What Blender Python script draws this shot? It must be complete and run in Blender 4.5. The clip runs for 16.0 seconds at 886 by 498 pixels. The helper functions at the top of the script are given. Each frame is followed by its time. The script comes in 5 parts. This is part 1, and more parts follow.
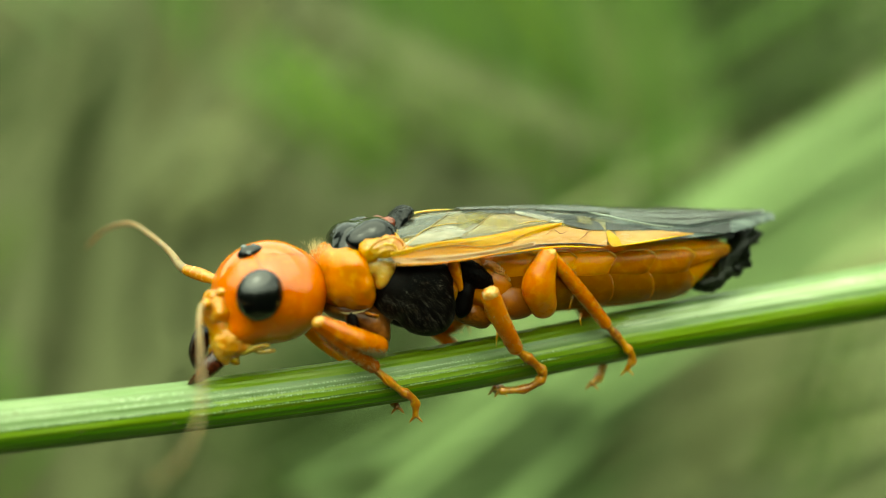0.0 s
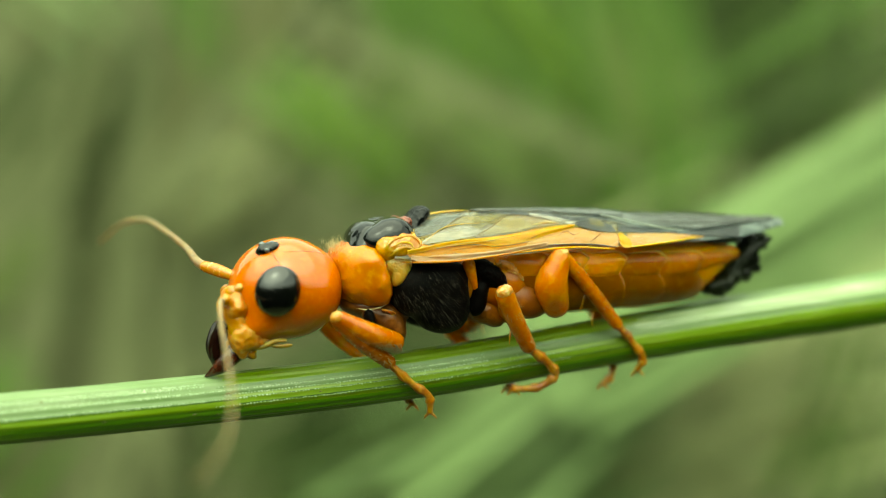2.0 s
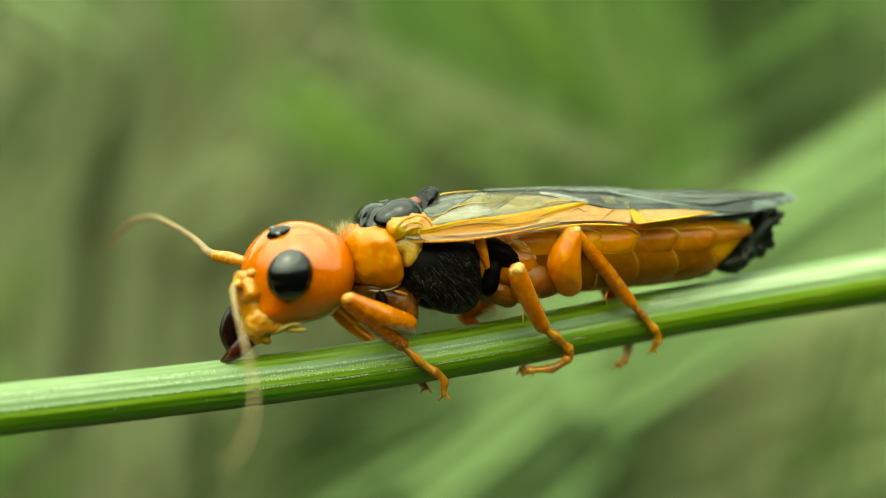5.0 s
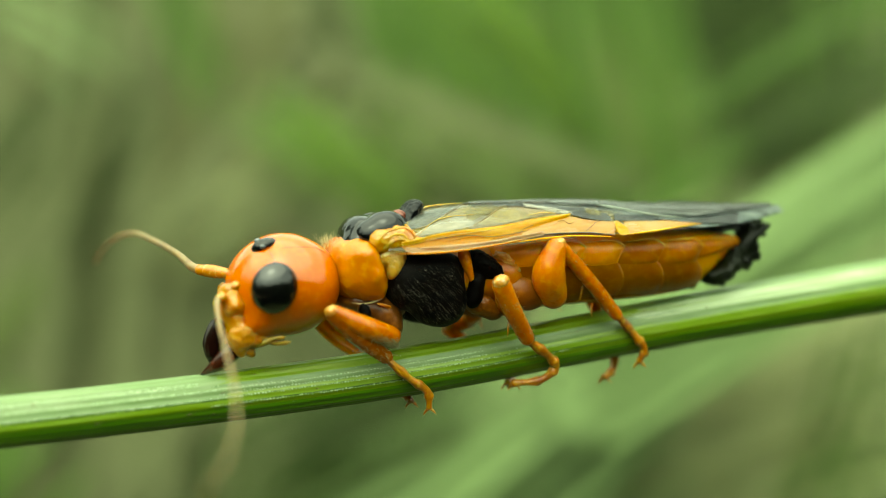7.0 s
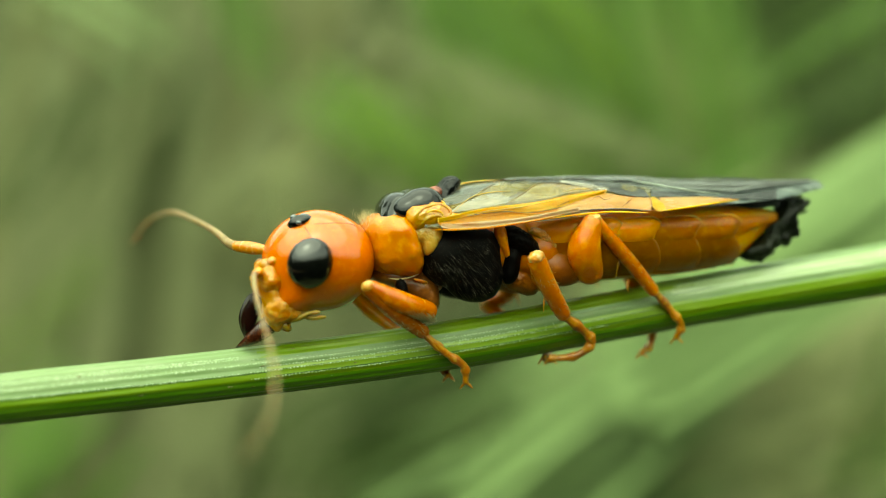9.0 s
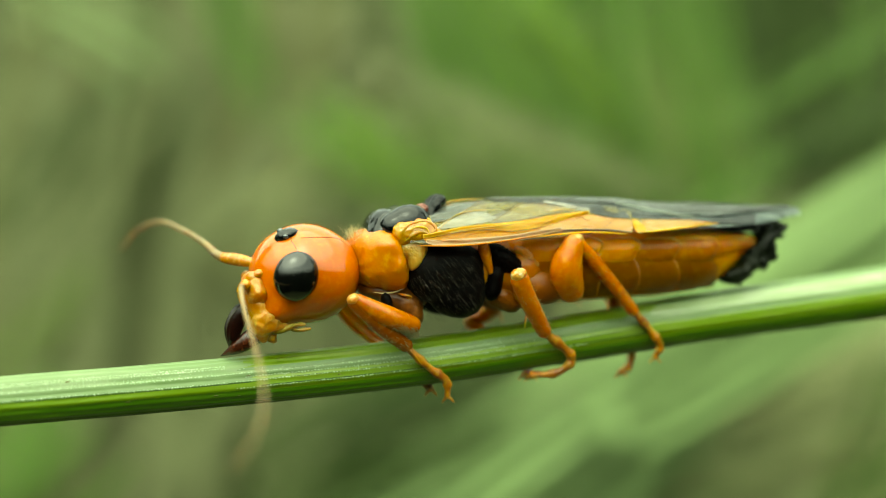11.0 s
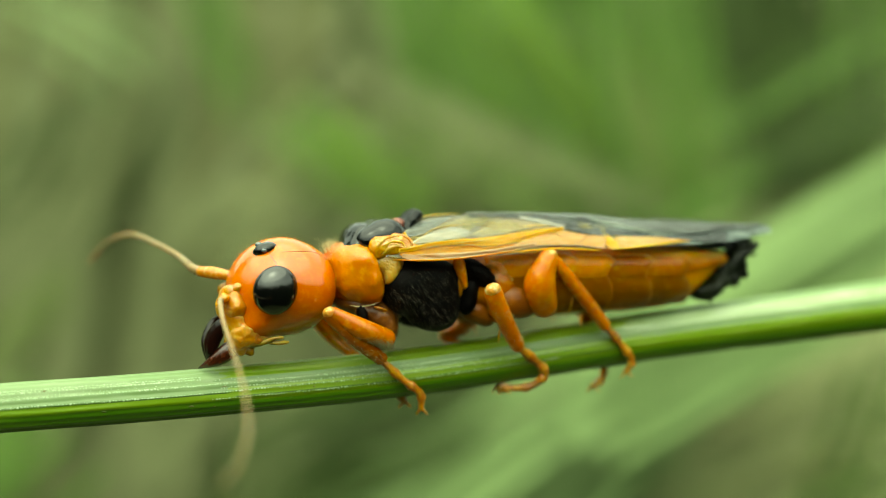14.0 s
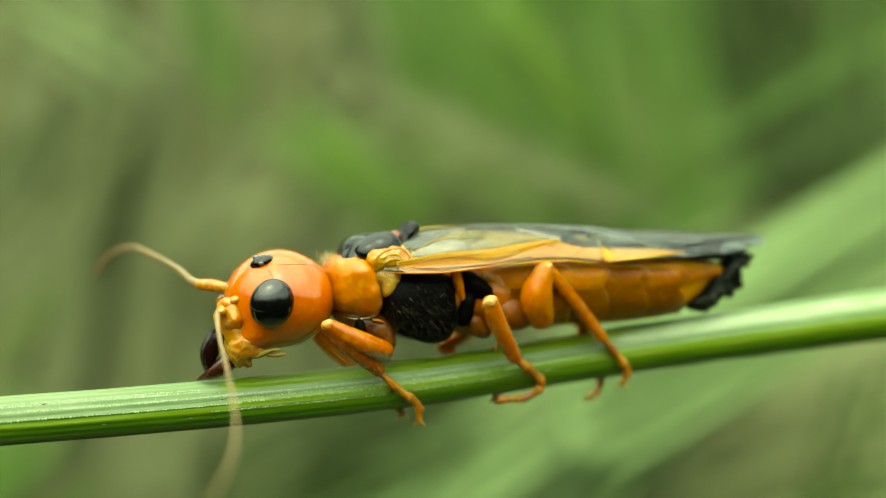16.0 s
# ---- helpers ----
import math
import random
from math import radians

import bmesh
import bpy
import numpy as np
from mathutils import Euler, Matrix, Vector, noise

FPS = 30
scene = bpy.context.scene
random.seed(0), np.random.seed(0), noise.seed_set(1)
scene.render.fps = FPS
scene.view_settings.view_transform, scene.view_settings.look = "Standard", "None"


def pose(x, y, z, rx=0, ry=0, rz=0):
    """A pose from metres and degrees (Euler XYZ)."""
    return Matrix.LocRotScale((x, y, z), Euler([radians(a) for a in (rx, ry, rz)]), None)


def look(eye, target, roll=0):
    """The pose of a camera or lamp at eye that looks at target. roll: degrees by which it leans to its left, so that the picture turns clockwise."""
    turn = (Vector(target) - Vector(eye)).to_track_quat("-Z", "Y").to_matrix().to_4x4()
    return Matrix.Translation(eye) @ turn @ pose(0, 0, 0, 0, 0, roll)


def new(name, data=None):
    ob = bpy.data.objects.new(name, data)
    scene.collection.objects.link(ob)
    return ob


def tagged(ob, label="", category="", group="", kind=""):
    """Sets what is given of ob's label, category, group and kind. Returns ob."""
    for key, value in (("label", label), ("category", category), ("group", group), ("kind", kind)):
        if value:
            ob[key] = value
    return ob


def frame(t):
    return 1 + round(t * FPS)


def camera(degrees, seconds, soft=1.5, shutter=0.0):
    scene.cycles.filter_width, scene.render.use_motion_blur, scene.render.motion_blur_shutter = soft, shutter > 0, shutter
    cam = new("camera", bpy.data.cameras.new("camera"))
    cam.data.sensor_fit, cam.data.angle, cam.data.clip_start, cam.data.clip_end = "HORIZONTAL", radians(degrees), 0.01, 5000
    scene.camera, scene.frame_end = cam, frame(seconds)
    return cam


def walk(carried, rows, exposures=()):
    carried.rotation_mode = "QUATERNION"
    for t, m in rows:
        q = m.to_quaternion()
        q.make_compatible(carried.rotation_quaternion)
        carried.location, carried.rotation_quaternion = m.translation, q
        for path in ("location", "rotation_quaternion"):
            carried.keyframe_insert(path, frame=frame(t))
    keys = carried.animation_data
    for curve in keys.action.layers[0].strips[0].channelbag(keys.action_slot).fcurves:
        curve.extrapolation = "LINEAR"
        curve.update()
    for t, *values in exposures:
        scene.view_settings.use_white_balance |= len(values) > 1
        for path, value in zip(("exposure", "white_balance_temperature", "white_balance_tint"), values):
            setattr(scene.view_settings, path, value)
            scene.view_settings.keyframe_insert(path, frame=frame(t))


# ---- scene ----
from mathutils.bvhtree import BVHTree

MM = 0.001          # shapes below are written in millimetres
HEIGHT = 250.0      # the stem's height over the ground, mm
cam = camera(40, 16.0, soft=1.0)
cam.data.dof.use_dof = True
cam.data.dof.focus_distance = 0.0261
cam.data.dof.aperture_fstop = 40
cam.data.dof.aperture_blades = 0
# seconds; the eye in mm from the insect's middle; turn in degrees
PATH = [
    (0, -0.841, -26.519, 2.132, 86.698, -0.210, -2.667),
    (0.3, -0.861, -26.797, 2.168, 87.249, -0.678, -2.456),
    (0.5, -0.875, -26.983, 2.192, 87.348, -0.971, -2.552),
    (0.8, -0.892, -27.062, 2.131, 87.700, -0.830, -2.386),
    (1, -0.903, -27.115, 2.091, 87.295, -0.694, -2.031),
    (1.3, -0.909, -27.128, 1.922, 87.120, -0.390, -2.152),
    (1.5, -0.913, -27.137, 1.810, 86.967, -0.203, -2.298),
    (1.8, -0.953, -27.151, 1.671, 87.285, -0.466, -2.547),
    (2, -0.980, -27.161, 1.579, 87.934, -0.698, -2.173),
    (2.3, -1.042, -27.199, 1.492, 88.403, -0.668, -2.248),
    (2.5, -1.083, -27.225, 1.434, 88.311, -0.645, -2.100),
    (2.8, -1.081, -27.202, 1.328, 88.484, -0.344, -2.167),
    (3, -1.080, -27.187, 1.257, 88.561, -0.192, -1.978),
    (3.3, -1.172, -27.323, 1.174, 88.722, -0.232, -2.316),
    (3.5, -1.233, -27.413, 1.118, 88.767, -0.299, -2.399),
    (3.8, -1.202, -27.214, 0.924, 88.860, 0.179, -2.274),
    (4, -1.181, -27.082, 0.794, 88.676, 0.501, -2.238),
    (4.2, -1.181, -27.082, 0.794, 88.509, 0.500, -2.040),
    (6.3, -0.941, -26.559, 0.879, 89.252, 0.839, -2.149),
    (6.5, -0.941, -26.559, 0.879, 89.379, 0.836, -2.221),
    (6.8, -0.841, -26.747, 0.702, 89.621, 0.895, -2.094),
    (7, -0.774, -26.873, 0.584, 89.733, 0.934, -2.018),
    (7.3, -0.831, -27.276, 0.423, 89.679, 0.787, -2.883),
    (7.5, -0.869, -27.544, 0.316, 90.028, 0.702, -3.147),
    (7.8, -0.722, -27.429, 0.419, 89.874, 0.594, -2.520),
    (8, -0.624, -27.352, 0.487, 89.189, 0.567, -2.133),
    (8.3, -0.572, -27.161, 0.533, 88.808, 0.570, -1.039),
    (8.5, -0.537, -27.033, 0.563, 88.801, 0.569, -0.343),
    (8.8, -0.422, -27.097, 0.517, 88.866, 0.790, 0.595),
    (9, -0.345, -27.139, 0.487, 88.854, 0.982, 0.642),
    (9.2, -0.345, -27.139, 0.487, 88.562, 0.977, 0.603),
    (11.3, -0.202, -27.762, 0.224, 90.258, -0.314, 0.200),
    (11.5, -0.202, -27.762, 0.224, 90.120, -0.305, 0.179),
    (11.8, -0.115, -27.641, 0.124, 90.141, -0.167, -0.067),
    (12, -0.057, -27.560, 0.057, 90.331, -0.079, -0.062),
    (12.3, -0.023, -27.696, 0.023, 90.274, -0.040, -0.011),
    (12.5, 0.000, -27.787, 0.000, 90.000, 0.000, 0.000),
    (12.8, -0.023, -27.773, 0.036, 90.261, -0.032, -0.391),
    (13, -0.038, -27.764, 0.060, 90.038, -0.011, -0.575),
    (13.3, -0.085, -28.159, 0.255, 90.514, -0.779, -0.726),
    (13.5, -0.116, -28.422, 0.385, 91.117, -1.299, -0.807),
    (13.8, -0.114, -28.203, 0.419, 90.659, -1.060, -0.887),
    (14, -0.112, -28.057, 0.441, 90.422, -0.917, -0.718),
    (14.3, -0.130, -28.106, 0.459, 90.264, -0.725, -0.829),
    (14.5, -0.142, -28.138, 0.471, 90.289, -0.615, -0.773),
    (14.8, -0.116, -28.115, 0.542, 89.912, -0.605, -0.710),
    (15, -0.099, -28.100, 0.590, 90.065, -0.586, -0.714),
    (15.3, -0.162, -28.188, 0.641, 90.185, -0.903, -0.864),
    (15.5, -0.204, -28.247, 0.675, 90.372, -1.131, -0.892),
    (15.8, -0.184, -28.252, 0.656, 90.461, -0.942, -0.929),
    (16, -0.170, -28.255, 0.644, 90.584, -0.816, -0.950),
]
walk(cam, [(t, pose(x * MM, y * MM, (z + HEIGHT) * MM, rx, ry, rz)) for t, x, y, z, rx, ry, rz in PATH],
     exposures=[(0, 1.72, 8000, -27), (16, 1.72, 8000, -27)])

# ---- sky and light: a bright overcast day ----
world = bpy.data.worlds.new("sky")
scene.world = world
world.use_nodes = True
wn = world.node_tree.nodes
sky = wn.new("ShaderNodeTexSky")
sky.sky_type = "NISHITA"
sky.sun_disc = False
sky.sun_elevation = radians(62)
sky.sun_rotation = radians(200)
sky.air_density = 2.0
sky.dust_density = 2.0
sky.ozone_density = 0.6
veil = wn.new("ShaderNodeHueSaturation")
veil.inputs["Saturation"].default_value = 0.14
world.node_tree.links.new(sky.outputs[0], veil.inputs["Color"])
world.node_tree.links.new(veil.outputs[0], wn["Background"].inputs[0])
wn["Background"].inputs[1].default_value = 0.135
sun = new("sun", bpy.data.lights.new("sun", "SUN"))
sun.data.energy = 1.15
sun.data.angle = radians(95)
sun.data.color = (1.0, 0.97, 0.92)
sun.matrix_world = look((-0.3, -0.6, 2.6), (0, 0, 0))


# ---- materials ----
def material(name, base, rough=0.5, second=None, third=None, scale=900.0, fine=6000.0, bump=0.1, stretch=(1, 1, 1),
             coat=0.0, sss=0.0, spec=0.5, island=0.0, gloss=1.55):
    m = bpy.data.materials.new(name)
    m.use_nodes = True
    n, l = m.node_tree.nodes, m.node_tree.links
    p = n["Principled BSDF"]
    p.inputs["Roughness"].default_value = rough
    p.inputs["Coat Weight"].default_value = coat
    p.inputs["Coat Roughness"].default_value = 0.03
    p.inputs["Coat IOR"].default_value = gloss
    p.inputs["Specular IOR Level"].default_value = spec
    if sss:
        p.inputs["Subsurface Weight"].default_value = sss
        p.inputs["Subsurface Radius"].default_value = (1.0, 0.4, 0.1)
        p.inputs["Subsurface Scale"].default_value = 0.35 * MM
    co = n.new("ShaderNodeTexCoord")
    mp = n.new("ShaderNodeMapping")
    mp.inputs["Scale"].default_value = stretch
    l.new(co.outputs["Object"], mp.inputs["Vector"])
    big, small = n.new("ShaderNodeTexNoise"), n.new("ShaderNodeTexNoise")
    big.inputs["Scale"].default_value, small.inputs["Scale"].default_value = scale, fine
    big.inputs["Detail"].default_value = small.inputs["Detail"].default_value = 4
    for q in (big, small):
        l.new(mp.outputs[0], q.inputs["Vector"])
    ramp = n.new("ShaderNodeMapRange")
    ramp.inputs["From Min"].default_value, ramp.inputs["From Max"].default_value = 0.35, 0.65
    l.new(big.outputs["Fac"], ramp.inputs["Value"])
    mix = n.new("ShaderNodeMix")
    mix.data_type = "RGBA"
    mix.inputs["A"].default_value = (*base, 1)
    mix.inputs["B"].default_value = (*(second or [c * 0.8 for c in base]), 1)
    l.new(ramp.outputs[0], mix.inputs["Factor"])
    ramp2 = n.new("ShaderNodeMapRange")
    ramp2.inputs["From Min"].default_value, ramp2.inputs["From Max"].default_value = 0.5, 0.8
    l.new(small.outputs["Fac"], ramp2.inputs["Value"])
    mix2 = n.new("ShaderNodeMix")
    mix2.data_type = "RGBA"
    l.new(mix.outputs["Result"], mix2.inputs["A"])
    mix2.inputs["B"].default_value = (*(third or [c * 0.7 for c in base]), 1)
    l.new(ramp2.outputs[0], mix2.inputs["Factor"])
    if island:
        geo, hsv, rnd = n.new("ShaderNodeNewGeometry"), n.new("ShaderNodeHueSaturation"), n.new("ShaderNodeMapRange")
        rnd.inputs["To Min"].default_value, rnd.inputs["To Max"].default_value = 1 - island, 1 + island
        l.new(geo.outputs["Random Per Island"], rnd.inputs["Value"])
        l.new(rnd.outputs[0], hsv.inputs["Value"])
        l.new(mix2.outputs["Result"], hsv.inputs["Color"])
        l.new(hsv.outputs[0], p.inputs["Base Color"])
    else:
        l.new(mix2.outputs["Result"], p.inputs["Base Color"])
    rr = n.new("ShaderNodeMapRange")
    rr.inputs["To Min"].default_value, rr.inputs["To Max"].default_value = rough * 0.8, min(1.0, rough * 1.25)
    l.new(small.outputs["Fac"], rr.inputs["Value"])
    l.new(rr.outputs[0], p.inputs["Roughness"])
    if bump:
        b = n.new("ShaderNodeBump")
        b.inputs["Strength"].default_value = bump
        b.inputs["Distance"].default_value = 0.03 * MM
        l.new(small.outputs["Fac"], b.inputs["Height"])
        l.new(b.outputs[0], p.inputs["Normal"])
        l.new(b.outputs[0], p.inputs["Coat Normal"])
    return m


ORANGE = material("orange_chitin", (0.53, 0.116, 0.001), 0.2, (0.47, 0.092, 0.001), (0.56, 0.142, 0.003), 700, 9000, 0.05, coat=1.0, sss=0.6, spec=0.05, gloss=1.56)
AMBER = material("amber_chitin", (0.53, 0.172, 0.002), 0.25, (0.43, 0.105, 0.001), (0.62, 0.26, 0.010), 1100, 4500, 1.0, coat=0.5, sss=0.6, spec=0.15, gloss=1.55)
HIP = material("brown_orange_hip", (0.21, 0.060, 0.002), 0.4, (0.12, 0.03, 0.002), (0.28, 0.09, 0.004), 900, 5000, 0.6, coat=0.1, spec=0.25)
FOREHIP = material("dark_brown_hip", (0.115, 0.034, 0.003), 0.35, (0.055, 0.016, 0.002), (0.19, 0.065, 0.008), 1400, 5000, 0.6, coat=0.2, spec=0.25)
LEG = material("orange_leg", (0.55, 0.170, 0.002), 0.28, (0.44, 0.106, 0.002), (0.64, 0.28, 0.010), 1300, 5000, 1.0, coat=0.25, sss=0.6, spec=0.18)


def graded(m, low, high, tint):
    """Lets the pigment change with height on the body, from tint (low, mm) to the material's own colour (high, mm)."""
    n, l = m.node_tree.nodes, m.node_tree.links
    p = n["Principled BSDF"]
    own = p.inputs["Base Color"].links[0].from_socket
    co, sep, ramp, mix = n.new("ShaderNodeTexCoord"), n.new("ShaderNodeSeparateXYZ"), n.new("ShaderNodeMapRange"), n.new("ShaderNodeMix")
    mix.data_type = "RGBA"
    l.new(co.outputs["Object"], sep.inputs[0])
    l.new(sep.outputs[2], ramp.inputs["Value"])
    ramp.inputs["From Min"].default_value, ramp.inputs["From Max"].default_value = low * MM, high * MM
    l.new(ramp.outputs[0], mix.inputs["Factor"])
    mix.inputs["A"].default_value = (*tint, 1)
    l.new(own, mix.inputs["B"])
    l.new(mix.outputs["Result"], p.inputs["Base Color"])


graded(LEG, -2.0, -0.7, (0.50, 0.125, 0.002))
KNEE = material("pale_knee", (0.50, 0.27, 0.04), 0.3, (0.48, 0.17, 0.008), (0.58, 0.46, 0.24), 4000, 9000, 0.5, coat=0.3, sss=0.4)
FOOT = material("brownish_leg", (0.44, 0.175, 0.005), 0.3, (0.22, 0.066, 0.003), (0.56, 0.33, 0.04), 2500, 9000, 0.5, coat=0.25, sss=0.5)
# darker than the back plates: the belly's underside shade is put in
BELLY = material("darkened_orange_belly", (0.42, 0.128, 0.002), 0.34, (0.31, 0.082, 0.002), (0.48, 0.170, 0.003), 800, 5000, 0.35, coat=0.3, sss=0.7, spec=0.2)
YELLOW = material("yellow_membrane", (0.48, 0.225, 0.003), 0.24, (0.38, 0.135, 0.002), (0.54, 0.33, 0.025), 1600, 5000, 0.6, coat=0.3, sss=0.6)
KNOB = material("rough_black_chitin", (0.0008, 0.0011, 0.0015), 0.3, (0.0018, 0.0024, 0.003), (0.003, 0.004, 0.005), 1500, 5000, 1.0, coat=0.25, spec=0.08, gloss=1.5)
BACKPLATE = material("yellow_orange_plate", (0.78, 0.320, 0.002), 0.32, (0.68, 0.220, 0.002), (0.80, 0.40, 0.005), 1200, 6000, 0.35, coat=0.3, sss=0.7, spec=0.2)
STRAW = material("straw_skin", (0.46, 0.28, 0.035), 0.3, (0.42, 0.19, 0.010), (0.50, 0.37, 0.11), 1500, 7000, 0.5, coat=0.3, sss=0.5)
BLACK = material("black_chitin", (0.0008, 0.0011, 0.0015), 0.05, (0.0018, 0.0024, 0.003), (0.0016, 0.0013, 0.0013), 1500, 5000, 0.3, coat=0.75, spec=0.04, gloss=1.5)
PLATE = material("black_hairy_plate", (0.0008, 0.0006, 0.0005), 0.5, (0.0016, 0.0009, 0.0006), (0.0014, 0.001, 0.0008), 2500, 12000, 0.2, spec=0.04)
TAIL = material("dull_black_tail", (0.0015, 0.002, 0.0013), 0.4, (0.007, 0.010, 0.003), (0.003, 0.004, 0.002), 1500, 7000, 0.5, spec=0.16)
EYE = material("black_eye", (0.001, 0.001, 0.0012), 0.11, (0.0014, 0.0014, 0.0016), (0.0012, 0.0012, 0.0012), 900, 40000, 0.05, spec=0.75)
OCELLUS = material("grey_bead", (0.03, 0.04, 0.045), 0.06, (0.05, 0.06, 0.07), (0.03, 0.04, 0.05), 900, 9000, 0.0, coat=1.0)
JAW = material("dark_red_jaw", (0.0016, 0.0010, 0.001), 0.22, (0.010, 0.0025, 0.0015), (0.002, 0.001, 0.001), 1600, 6000, 0.5, coat=0.15, spec=0.12)
REDJAW = material("red_jaw", (0.050, 0.009, 0.002), 0.24, (0.010, 0.003, 0.0015), (0.11, 0.022, 0.005), 2200, 9000, 0.4, coat=0.2)
FACE = material("amber_face", (0.52, 0.225, 0.010), 0.34, (0.42, 0.135, 0.003), (0.60, 0.36, 0.07), 2200, 7000, 1.0, coat=0.45, sss=0.6, spec=0.2)
FORE = material("deep_orange_thigh", (0.47, 0.128, 0.002), 0.26, (0.38, 0.090, 0.001), (0.55, 0.20, 0.006), 1100, 5000, 0.8, coat=0.5, sss=0.6, spec=0.25)
SHIN = material("red_brown_shin", (0.34, 0.080, 0.002), 0.26, (0.24, 0.050, 0.001), (0.44, 0.13, 0.004), 1100, 5000, 0.8, coat=0.5, sss=0.5, spec=0.25)
FEELER = material("tan_feeler", (0.24, 0.165, 0.075), 0.45, (0.17, 0.105, 0.04), (0.31, 0.24, 0.13), 2500, 9000, 0.3, sss=0.3)
SCAPE = material("orange_feeler_base", (0.50, 0.185, 0.006), 0.25, None, (0.5, 0.25, 0.03), 2000, 9000, 0.2, coat=0.3, sss=0.5)
HAIR = material("pale_hair", (0.10, 0.09, 0.07), 0.25, (0.02, 0.018, 0.014), (0.26, 0.23, 0.18), 3000, 9000, 0.0, spec=0.5)
FUZZ = material("yellow_fuzz", (0.42, 0.36, 0.17), 0.4, (0.34, 0.26, 0.09), (0.5, 0.45, 0.28), 3000, 9000, 0.0)
VEIN = material("amber_vein", (0.66, 0.37, 0.004), 0.34, (0.58, 0.25, 0.003), (0.70, 0.46, 0.035), 1000, 6000, 0.4, (0.4, 1, 1), coat=0.2, sss=0.5, spec=0.3)
DARKVEIN = material("dark_vein", (0.035, 0.032, 0.028), 0.3, (0.05, 0.045, 0.04), None, 1500, 9000, 0.2, coat=0.3)
REDSPOT = material("red_spot", (0.22, 0.045, 0.02), 0.3, (0.06, 0.01, 0.006), None, 2500, 9000, 0.4, coat=0.2)


def wing_material(name):
    """Clear amber towards the root, smoky grey towards the tip and the inner edge, creased and shiny."""
    m = bpy.data.materials.new(name)
    m.use_nodes = True
    n, l = m.node_tree.nodes, m.node_tree.links
    p = n["Principled BSDF"]
    co, sep, uv = n.new("ShaderNodeTexCoord"), n.new("ShaderNodeSeparateXYZ"), n.new("ShaderNodeUVMap")
    l.new(uv.outputs[0], sep.inputs[0])
    mp = n.new("ShaderNodeMapping")
    mp.inputs["Scale"].default_value = (0.35, 2.0, 2.0)
    l.new(co.outputs["Object"], mp.inputs[0])
    nz = n.new("ShaderNodeTexNoise")
    nz.inputs["Scale"].default_value = 700
    l.new(mp.outputs[0], nz.inputs["Vector"])
    edge, wob = n.new("ShaderNodeMath"), n.new("ShaderNodeMath")
    edge.operation = wob.operation = "MULTIPLY_ADD"
    edge.inputs[1].default_value, wob.inputs[1].default_value = -0.22, 0.16
    l.new(sep.outputs[1], edge.inputs[0])
    l.new(sep.outputs[0], edge.inputs[2])
    l.new(nz.outputs["Fac"], wob.inputs[0])
    l.new(edge.outputs[0], wob.inputs[2])
    ramp = n.new("ShaderNodeMapRange")
    ramp.interpolation_type = "SMOOTHSTEP"
    ramp.inputs["From Min"].default_value, ramp.inputs["From Max"].default_value = 0.34, 0.50
    l.new(wob.outputs[0], ramp.inputs["Value"])
    mix = n.new("ShaderNodeMix")
    mix.data_type = "RGBA"
    # facets of the creased skin; sky sheen is painted into the paler tints
    turn = n.new("ShaderNodeMapping")
    turn.inputs["Rotation"].default_value = (0, 0.5, 0.3)
    turn.inputs["Scale"].default_value = (0.6, 1.0, 1.5)
    l.new(co.outputs["Object"], turn.inputs[0])
    cells, skin, haze, spots = n.new("ShaderNodeTexVoronoi"), n.new("ShaderNodeValToRGB"), n.new("ShaderNodeMix"), n.new("ShaderNodeTexNoise")
    cells.feature = "SMOOTH_F1"
    cells.inputs["Smoothness"].default_value = 0.12
    cells.inputs["Scale"].default_value = 1500
    l.new(turn.outputs[0], cells.inputs["Vector"])
    tint = n.new("ShaderNodeSeparateColor")
    l.new(cells.outputs["Color"], tint.inputs[0])
    l.new(tint.outputs[0], skin.inputs[0])
    el = skin.color_ramp.elements
    el[0].position, el[0].color = 0.08, (0.40, 0.29, 0.03, 1)
    el[1].position, el[1].color = 0.85, (0.50, 0.49, 0.42, 1)
    for at, tone in ((0.28, (0.17, 0.15, 0.04, 1)), (0.5, (0.50, 0.44, 0.24, 1)), (0.68, (0.20, 0.21, 0.13, 1))):
        el.new(at).color = tone
    haze.data_type = "RGBA"
    spots.inputs["Scale"].default_value = 2500
    spots.inputs["Detail"].default_value = 4
    l.new(mp.outputs[0], spots.inputs["Vector"])
    cut = n.new("ShaderNodeMapRange")
    cut.inputs["From Min"].default_value, cut.inputs["From Max"].default_value = 0.42, 0.66
    cut.inputs["To Max"].default_value = 0.6
    l.new(spots.outputs["Fac"], cut.inputs["Value"])
    l.new(cut.outputs[0], haze.inputs["Factor"])
    l.new(skin.outputs[0], haze.inputs["A"])
    haze.inputs["B"].default_value = (0.52, 0.48, 0.35, 1)
    smoke = n.new("ShaderNodeMix")
    smoke.data_type = "RGBA"
    smoke.inputs["A"].default_value, smoke.inputs["B"].default_value = (0.075, 0.098, 0.092, 1), (0.38, 0.44, 0.41, 1)
    l.new(cut.outputs[0], smoke.inputs["Factor"])
    l.new(smoke.outputs["Result"], mix.inputs["B"])
    l.new(haze.outputs["Result"], mix.inputs["A"])
    l.new(ramp.outputs[0], mix.inputs["Factor"])
    l.new(mix.outputs["Result"], p.inputs["Base Color"])
    al = n.new("ShaderNodeMapRange")
    al.inputs["To Min"].default_value, al.inputs["To Max"].default_value = 0.62, 0.96
    l.new(ramp.outputs[0], al.inputs["Value"])
    l.new(al.outputs[0], p.inputs["Alpha"])
